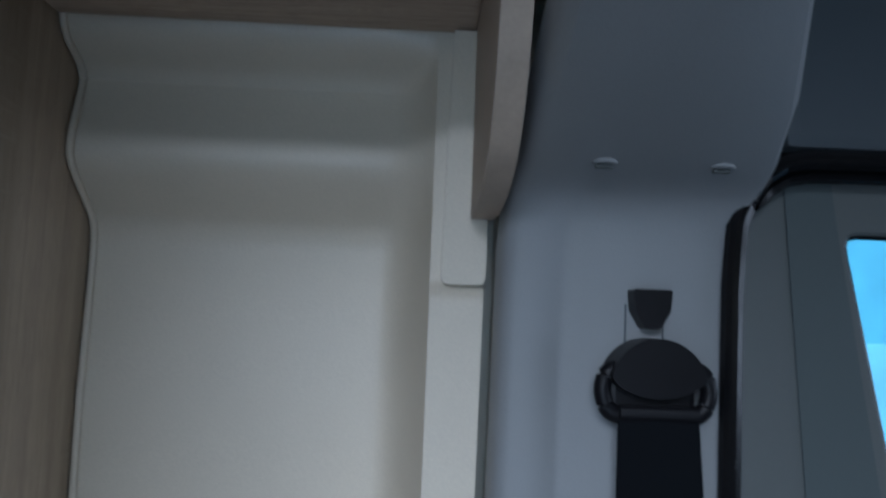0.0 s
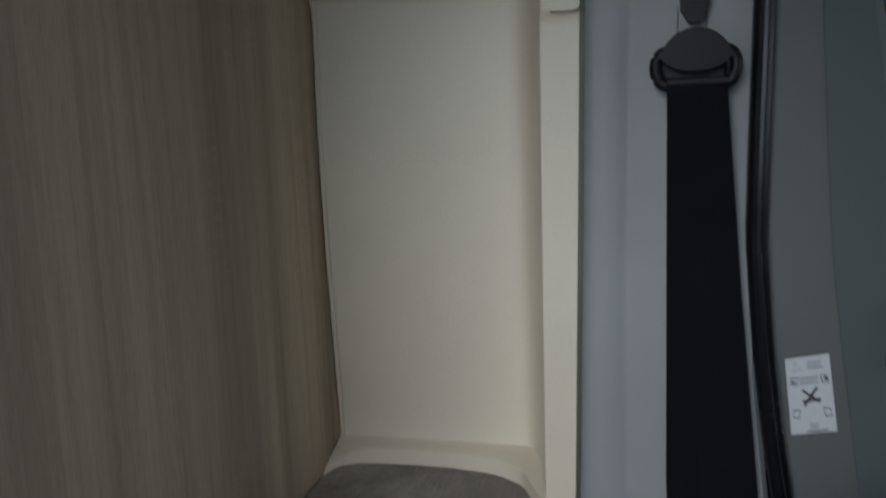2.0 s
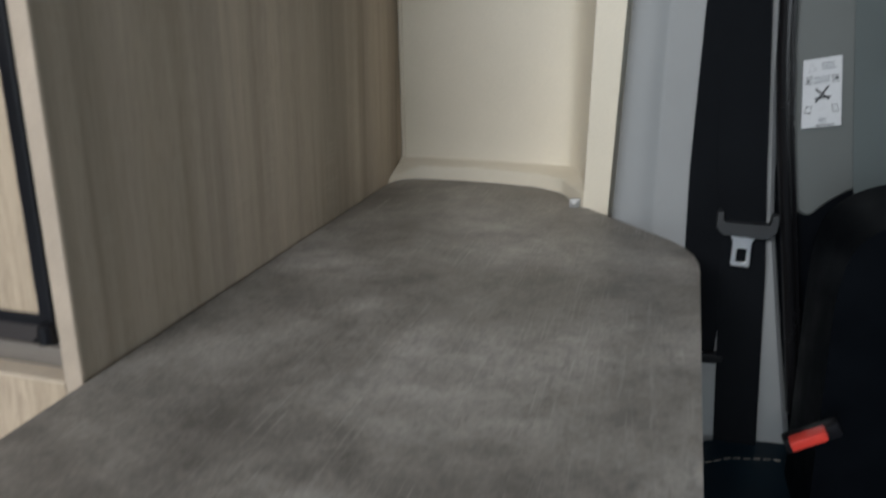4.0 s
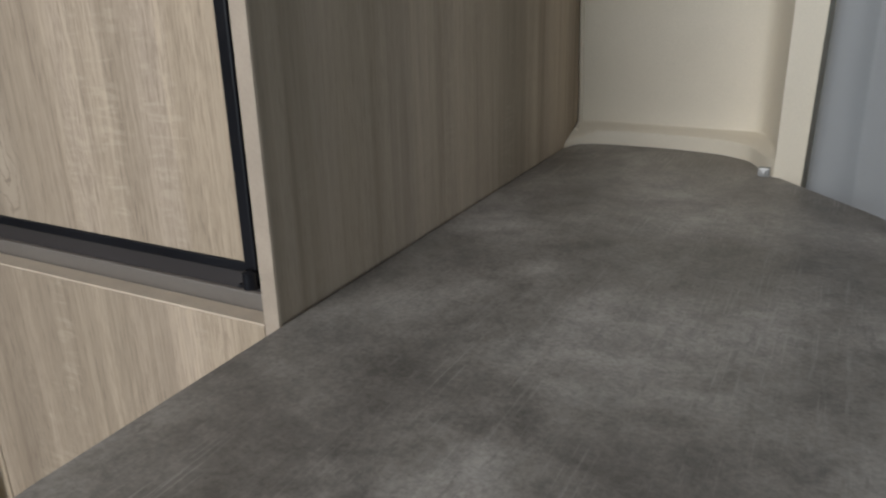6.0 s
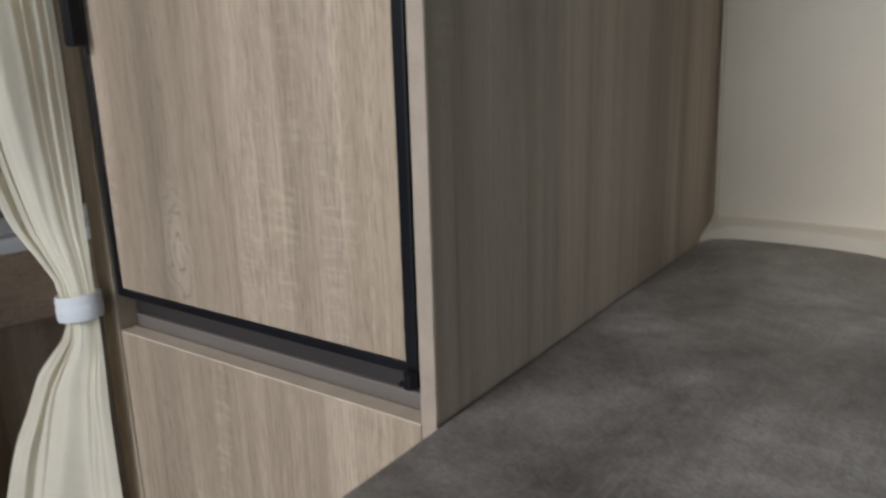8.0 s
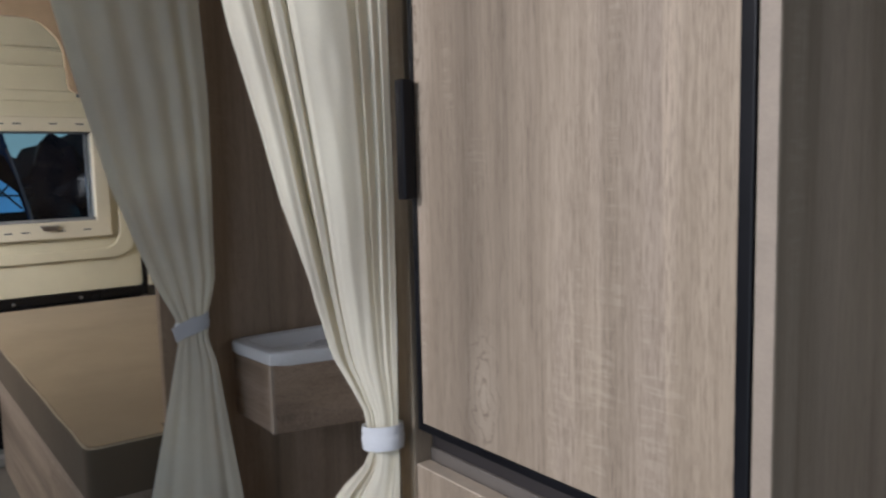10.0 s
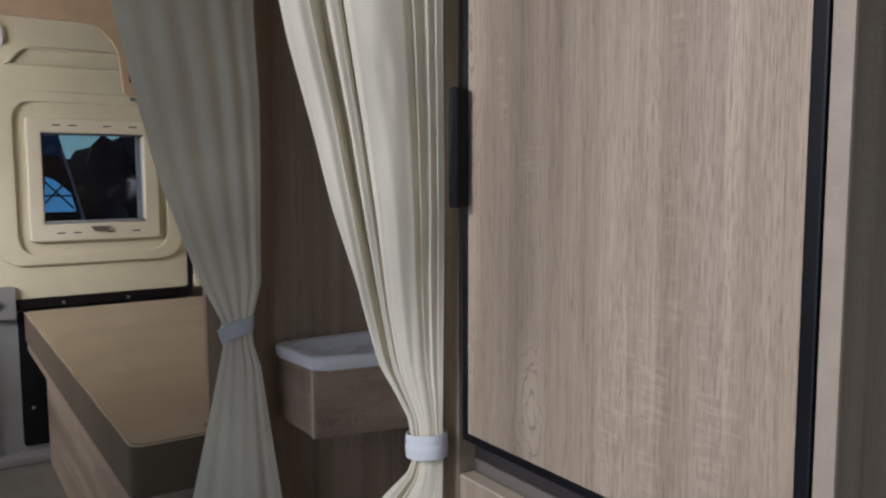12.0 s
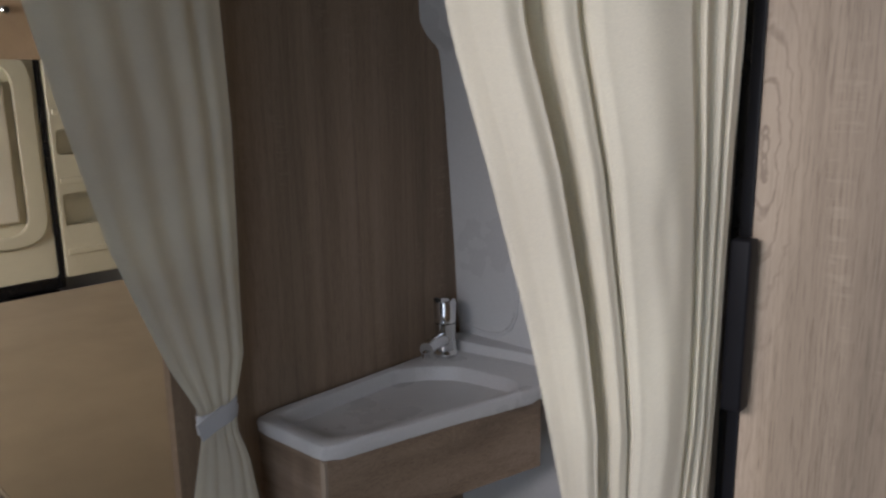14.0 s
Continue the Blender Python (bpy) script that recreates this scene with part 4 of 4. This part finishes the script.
kl = [(0.06, -1.10, -0.50, -1.19, -0.79, 1.2), (0.30, -1.13, -0.525, -1.19, -0.738, 1.1), (0.45, -1.15, -0.538, -1.19, -0.70, 0.9), (0.60, -1.165, -0.554, -1.19, -0.664, 0.6), (0.70, -1.175, -0.564, -1.19, -0.641, 0.4), (0.745, -1.18, -0.577, -1.192, -0.630, 0.3), (0.79, -1.18, -0.577, -1.192, -0.632, 0.3), (0.86, -1.18, -0.558, -1.195, -0.666, 0.5), (0.95, -1.18, -0.557, -1.195, -0.699, 0.7), (1.05, -1.18, -0.554, -1.195, -0.734, 0.9), (1.20, -1.17, -0.556, -1.18, -0.774, 1.0), (1.36, -1.157, -0.568, -1.165, -0.813, 1.0), (1.92, -1.145, -0.55, -1.16, -0.95, 1.0)]
left = curtain("curtain", kl, FOLDS_LEFT, 0.0095, 4, 0.78, "cream shower curtain gathered in a tie beside the bed")
kr = [(0.05, -0.425, -0.64, -0.73, -0.69, 1.1), (0.43, -0.42, -0.645, -0.665, -0.69, 1.0), (0.60, -0.415, -0.65, -0.575, -0.68, 0.8), (0.69, -0.413, -0.65, -0.515, -0.672, 0.6), (0.745, -0.412, -0.65, -0.457, -0.662, 0.38), (0.80, -0.412, -0.65, -0.455, -0.662, 0.36), (0.86, -0.408, -0.652, -0.492, -0.683, 0.5), (0.95, -0.402, -0.655, -0.484, -0.712, 0.8), (1.03, -0.399, -0.656, -0.478, -0.742, 0.9), (1.10, -0.397, -0.658, -0.484, -0.757, 0.95), (1.20, -0.395, -0.660, -0.498, -0.779, 1.0), (1.28, -0.392, -0.662, -0.522, -0.785, 1.0), (1.92, -0.39, -0.662, -0.56, -0.90, 1.0)]
right = curtain("curtain", kr, FOLDS_RIGHT, 0.018, 9, 0.778, "cream shower curtain gathered in a tie beside the fridge cabinet")


def tie(parent, cx, cy, z0, z1, rx, ry, turn, tilt=0.004, name="tie_band"):
    rows = []
    for k, z in enumerate(np.linspace(z0, z1, 9)):
        bulge = 1 + 0.05 * math.sin(math.pi * k / 8) - (0.05 if k == 5 else 0)
        r = []
        for i in range(41):
            a = 2 * math.pi * i / 40
            v = Matrix.Rotation(radians(turn), 3, "Z") @ Vector((rx * math.cos(a) * bulge, ry * math.sin(a) * bulge, 0))
            r.append((cx + v.x, cy + v.y, z + tilt * math.cos(a)))
        rows.append(r)
    part(name, sheet(rows, 0.0015), TIEBAND, parent, "white cloth tie band", True)


tie(left, -1.187, -0.604, 0.762, 0.792, 0.031, 0.017, 82, 0.009)
tie(right, -0.434, -0.656, 0.764, 0.790, 0.026, 0.019, 8)
part("tie_tab", prism([(-0.640, 0.752), (-0.596, 0.770), (-0.604, 0.797), (-0.648, 0.779)], "x", -1.1690, -1.1667, 0.0008), TIEBAND, left, "loose end of the tie band")
rail = thing("curtain_rail", (-0.8, -0.7, 1.92), "white curved curtain rail under the ceiling", "curtain rail")
part("rail", tube([(-0.40, -0.64, 1.922), (-0.45, -0.75, 1.922), (-0.56, -0.84, 1.922), (-0.8, -0.88, 1.922), (-1.05, -0.88, 1.922), (-1.16, -0.80, 1.922), (-1.155, -0.56, 1.922)], 0.008, 10), WHITE, rail, "", True)

section(0.992)
# ---- bed ----
bed = thing("bed", (-2.1, -0.4, 0.0), "fixed tan mattress bed on a panelled base", "bed")
mo = rounded([(-2.93, -0.797), (-1.208, -0.797), (-1.208, -0.6455), (-1.266, -0.6455), (-1.266, 0.02), (-2.93, 0.02)], [0.02, 0.03, 0.005, 0.005, 0.02, 0.02])
part("mattress", prism(mo, "z", 0.47, 0.5685, 0.012, 3), MATTRESS_SIDE, bed, "brown mattress border", True)
mt = rounded([(-2.925, -0.790), (-1.214, -0.790), (-1.214, -0.6465), (-1.27, -0.6465), (-1.27, 0.015), (-2.925, 0.015)], [0.02, 0.03, 0.005, 0.005, 0.02, 0.02])
b = prism(mt, "z", 0.560, 0.5725, 0.006, 3)
part("mattress_top", b, MATTRESS, bed, "tan mattress cloth", True)
wob = [(-2.925 + 1.66 * k / 50, -0.7935 + 0.0008 * math.sin(k * 0.7), 0.5685 + 0.001 * math.sin(k * 0.5)) for k in range(51)]
turn = rounded([(-1.262, -0.793), (-1.211, -0.793), (-1.211, -0.654)], [0, 0.03, 0], 6)
part("piping", tube(wob + [(p[0], p[1] - 0.0005, 0.5685) for p in turn[1:]], 0.0026, 8), PIPING, bed, "pale piped edge", True)
part("base", prism(rounded([(-2.92, -0.735), (-1.266, -0.735), (-1.266, 0.02), (-2.92, 0.02)], 0.004), "z", 0.0, 0.43), OAK_X, bed)
part("slat_frame", prism(rounded([(-2.93, -0.79), (-1.23, -0.79), (-1.23, -0.650), (-1.266, -0.650), (-1.266, 0.02), (-2.93, 0.02)], 0.004), "z", 0.43, 0.472, 0.003), OAK_X, bed)
part("base_flap", box(-1.9, -1.35, -0.748, -0.734, 0.05, 0.40, 0.002), OAK_X, bed)

section(1.0, 1.0, 0, 0.006)
# ---- rear doors ----


def rear_door(name, y0, y1, s, label, rail=0.105, lock=True):
    """s: +1 where the door's free edge is at y0, -1 where it is at y1."""
    base = (-2.96, (y0 + y1) / 2, 0.0)
    d = thing(name, base, label, "van door")
    Y = (lambda a: y0 + a) if s > 0 else (lambda a: y1 - a)

    def yr(a, b_):
        p, q = Y(a), Y(b_)
        return min(p, q), max(p, q)
    wide = y1 - y0
    a0, a1 = yr(0, wide)
    w0, w1 = yr(wide - 0.53, wide - 0.174)
    part("frame", prism(rect(a0, a1, 0.03, 1.66, 0.03), "x", -2.995, -2.958, 0.006, 3, holes=[rect(w0, w1, 0.887, 1.224, 0.006)]), ALU, d, "grey painted door frame")
    p0, p1 = yr(0.035, wide - 0.012)
    part("upper_trim", prism(rect(p0, p1, 0.612, 1.645, 0.02), "x", -2.9575, -2.945, 0.005, 3, holes=[rect(w0, w1, 0.887, 1.224, 0.006)]), DOORCREAM, d, "cream plastic door trim", True)
    g0, g1 = yr(wide - 0.695, wide - 0.030)
    h0, h1 = yr(wide - 0.618, wide - 0.092)
    part("raised_rim", prism(rect(g0, g1, 0.735, 1.375, 0.10, 8), "x", -2.9445, -2.928, 0.007, 4, holes=[rect(h0, h1, 0.775, 1.335, 0.075, 8)]), DOORCREAM, d, "", True)
    f0, f1 = yr(wide - 0.580, wide - 0.120)
    wf = part("window_frame", prism(rect(f0, f1, 0.822, 1.278, 0.012), "x", -2.9446, -2.920, 0.007, 4, holes=[rect(w0, w1, 0.887, 1.224, 0.004)]), BLINDCREAM, d, "cream blind frame", True)
    gl = part("pane", box(-2.975, -2.971, w0 - 0.004, w1 + 0.004, 0.885, 1.227), DARKPANE, d, "tinted window pane")
    gl.visible_shadow = False
    part("blind_bar", box(-2.938, -2.926, w0 + 0.002, w1 - 0.002, 0.888, 0.899, 0.002), GREY, wf, "grey blind bar")
    part("blind_bar", box(-2.938, -2.926, w0 + 0.002, w1 - 0.002, 1.216, 1.223, 0.002), GREYDARK, wf, "dark upper blind bar")
    for z in (0.853, 1.252):
        for f in (0.22, 0.34, 0.60, 0.80):
            yy = f0 + (f1 - f0) * f
            part("vent_slot", box(-2.9212, -2.9192, yy - 0.014, yy + 0.014, z - 0.0025, z + 0.0025, 0.0008), GREYDARK, wf)
    ym = (w0 + w1) / 2 + 0.01
    part("blind_latch", prism(rounded([(ym - 0.035, 0.876), (ym + 0.035, 0.876), (ym + 0.022, 0.856), (ym - 0.022, 0.856)], 0.006), "x", -2.921, -2.908, 0.003), STEEL, wf, "small grey blind latch", True)
    q0, q1 = yr(0.10, wide - 0.10)
    part("grip_recess", prism(rounded([(q0, 1.462), (q1, 1.462), (q1, 1.53), (q0 + 0.055, 1.53)], [0.006, 0.01, 0.02, 0.03], 6), "x", -2.9446, -2.926, 0.005, 3, holes=[rounded([(q0 + 0.022, 1.468), (q1 - 0.012, 1.468), (q1 - 0.012, 1.519), (q0 + 0.062, 1.519)], [0.004, 0.008, 0.015, 0.02], 6)]), DOORCREAM, d, "", True)
    k0, k1 = yr(rail, wide - 0.012)
    part("gasket_strip", box(-2.9572, -2.940, k0, k1, 0.572, 0.611, 0.004), RUBBER, d, "black rubber strip")
    part("lower_panel", prism(rect(k0, k1, 0.055, 0.570, 0.02), "x", -2.957, -2.950, 0.002), BLACK, d, "black lower door panel")
    for zz, f in ((0.59, 0.25), (0.59, 0.62), (0.45, 0.06), (0.2, 0.06), (0.09, 0.4)):
        yy = k0 + (k1 - k0) * f
        part("screw", lathe([(0.006, 0.0), (0.006, 0.002), (0.003, 0.003)], (-2.9405 if zz > 0.57 else -2.951, yy, zz), "x", 10), STEEL, d)
    part("edge_seal", box(-2.957, -2.936, *yr(-0.004, 0.016), 0.04, 1.655, 0.006), RUBBER, d, "black rubber edge seal")
    part("outer_seal", box(-2.957, -2.934, *yr(wide - 0.014, wide + 0.004), 0.575, 1.655, 0.005), RUBBER, d, "black rubber side seal")
    if lock:
        part("lock_case", prism(rect(*yr(0.02, 0.10), 0.545, 0.665, 0.01), "x", -2.957, -2.925, 0.004), ALU, d, "grey metal lock case")
    part("upper_latch", prism(rect(*yr(0.02, 0.105), 1.525, 1.595, 0.014), "x", -2.945, -2.928, 0.003), WHITE, d, "white upper latch plate")
    part("latch_bolt", box(-2.930, -2.915, *yr(0.045, 0.062), 1.555, 1.61, 0.003), BLACK, d)
    return d


d1 = rear_door("rear_door", -0.925, -0.185, 1, "closed cream rear van door with a tinted window")
rear_door("rear_door", -1.70, -0.975, -1, "closed cream rear van door with a black lower panel", 0.055, False)
part("lock_rod", tube([(-2.925, -0.942, 0.03), (-2.925, -0.942, 1.62)], 0.006, 10), STEEL, d1, "bright vertical locking rod", True)
part("lock_lever", tube([(-2.918, -0.945, 0.60), (-2.905, -0.925, 0.63), (-2.905, -0.905, 0.625)], 0.009, 10), STEEL, d1, "", True)
part("lock_knob", lathe([(0.012, 0.0), (0.012, 0.01), (0.006, 0.012)], (-2.925, -0.885, 0.60), "x", 14), BLACK, d1)
setting("sill", box(-2.99, -2.90, -1.8, -0.05, 0.0, 0.035, 0.008), ALU, "grey metal sill under the rear doors", "sill")
setting("door_gap", box(-2.999, -2.965, -0.976, -0.924, 0.03, 1.66), RUBBER, "black gap between the rear doors", "seal")

# cream corner pillar with pockets beside the rear door
cp = thing("corner_trim", (-2.92, -0.1, 0.6), "cream plastic corner trim with open pockets", "corner trim")
holes = [rect(-0.165, -0.04, 0.79, 0.90, 0.018), rect(-0.165, -0.04, 1.035, 1.115, 0.018), rect(-0.165, -0.04, 1.27, 1.36, 0.018)]
part("face", prism(rect(-0.180, 0.02, 0.612, 1.62, 0.006), "x", -2.935, -2.915, 0.005, 3, holes=holes), DOORCREAM, cp, "", True)
for h in holes:
    y0, y1, z0, z1 = min(p[0] for p in h), max(p[0] for p in h), min(p[1] for p in h), max(p[1] for p in h)
    part("pocket", box(-2.985, -2.965, y0 - 0.01, y1 + 0.01, z0 - 0.01, z1 + 0.01), DOORCREAM, cp)
for z in (0.70, 0.945, 1.175):
    part("rib", box(-2.9165, -2.908, -0.17, -0.035, z - 0.011, z + 0.011, 0.005, 3), DOORCREAM, cp, "", True)

# wooden locker over the bed
ol = thing("rear_locker", (-2.6, -0.4, 1.336), "pale wooden locker front with a rounded cut-out over the bed", "locker")
face = rounded([(-1.88, 1.575), (-0.575, 1.575), (-0.505, 1.50), (-0.492, 1.345), (-0.46, 1.334), (0.10, 1.334), (0.10, 1.92), (-1.88, 1.92)], [0, 0.04, 0.035, 0.02, 0.02, 0, 0, 0], 6)
part("front", prism(face, "x", -2.612, -2.592, 0.004, 3), LOCKERWOOD, ol)
part("underside", box(-2.93, -2.612, -0.40, 0.10, 1.352, 1.366, 0.001), GREYDARK, ol, "grey underside")
part("underside", box(-2.93, -2.612, -1.88, -0.58, 1.68, 1.695, 0.001), OAK_Y, ol)
part("catch", box(-2.5915, -2.578, -0.475, -0.455, 1.385, 1.41, 0.003), BLACK, ol, "small dark catch")
part("knob", lathe([(0.011, 0.0), (0.013, 0.012), (0.008, 0.018)], (-2.592, -0.375, 1.466), "x", 18), CHROME, ol, "chrome push knob", True)

setting("backdrop_sky", box(-1.0, 9.0, 9.0, 9.1, -0.45, 7.0), SKYCARD, "bright pale blue sky beyond the cab window", "backdrop")
# ---- outside the rear window: a dark shed and a parked van ----
setting("backdrop", box(-7.6, -7.5, -6, 5, -0.45, 4.5), NIGHT, "dark shed wall behind the van", "backdrop")
van = thing("parked_van", (-4.6, -1.0, -0.45), "dark blue parked van seen through the rear window", "van")
side = rounded([(-2.2, -0.15), (-0.36, -0.15), (-0.36, 0.5), (-0.385, 0.83), (-0.44, 1.05), (-0.49, 1.25), (-0.56, 1.6), (-2.2, 1.8)], 0.04)
part("body", prism(side, "x", -5.6, -4.1, 0.02, 3), VANPAINT, van, "", True)
part("window_frame", prism(rounded([(-1.2, 0.80), (-0.405, 0.80), (-0.45, 1.04), (-0.50, 1.17), (-1.2, 1.20)], 0.02), "x", -4.099, -4.09), BLACK, van)
# glow on this pane paints the sky's reflection in the glass
part("window", prism(rounded([(-1.2, 0.88), (-0.428, 0.885), (-0.452, 0.98), (-0.53, 1.05), (-0.62, 1.08), (-1.2, 1.09)], 0.015), "x", -4.089, -4.084), glow("sky_reflection_glow", (0.12, 0.40, 0.72), 0.7), van, "side window glowing pale blue for the sky's reflection")
part("body_edge", tube([(-4.085, -0.375, 0.70), (-4.085, -0.40, 0.86), (-4.085, -0.445, 1.05), (-4.085, -0.485, 1.2)], 0.006, 8), GREY, van, "pale body edge")
for yy in (-1.9, -0.75):
    part("wheel", lathe([(0.20, 0.0), (0.30, 0.02), (0.30, 0.2), (0.20, 0.22)], (-4.35, yy, -0.15), "x", 24), RUBBER, van, "", True)
for a, b_ in (((-0.62, 0.88), (-0.46, 1.05)), ((-0.60, 1.07), (-0.44, 0.90)), ((-0.66, 0.97), (-0.44, 0.965)), ((-0.57, 1.08), (-0.585, 0.88))):
    part("window_bar", tube([(-4.08, a[0], a[1]), (-4.08, b_[0], b_[1])], 0.005, 6), BLACK, van)
jag = [(-0.06, 1.28), (0.05, 1.22), (0.10, 1.30), (0.22, 1.33), (0.30, 1.39), (0.42, 1.40), (0.55, 1.46), (0.55, 1.75), (-0.08, 1.75)]
setting("backdrop_opening", prism(jag, "x", -7.49, -7.45), glow("pale_daylight_gap", (0.30, 0.50, 0.50), 0.9), "pale daylight gap under the shed roof", "backdrop")
junk = thing("shed_tarpaulin", (-6.0, 0.2, -0.45), "dark crumpled tarpaulin heap behind the van", "tarpaulin")
b = bmesh.new()
bmesh.ops.create_icosphere(b, subdivisions=4, radius=1.0)
for v in b.verts:
    n = noise.noise(v.co * 2.1) * 0.25 + noise.noise(v.co * 6.0) * 0.12
    v.co = Vector((-6.0 + v.co.x * 0.5 * (1 + n), 0.25 + v.co.y * 0.75 * (1 + n), -0.45 + max(0, (v.co.z * 0.5 + 0.5)) * 1.55 * (1 + n)))
part("sheet", b, RUBBER, junk, "", True)
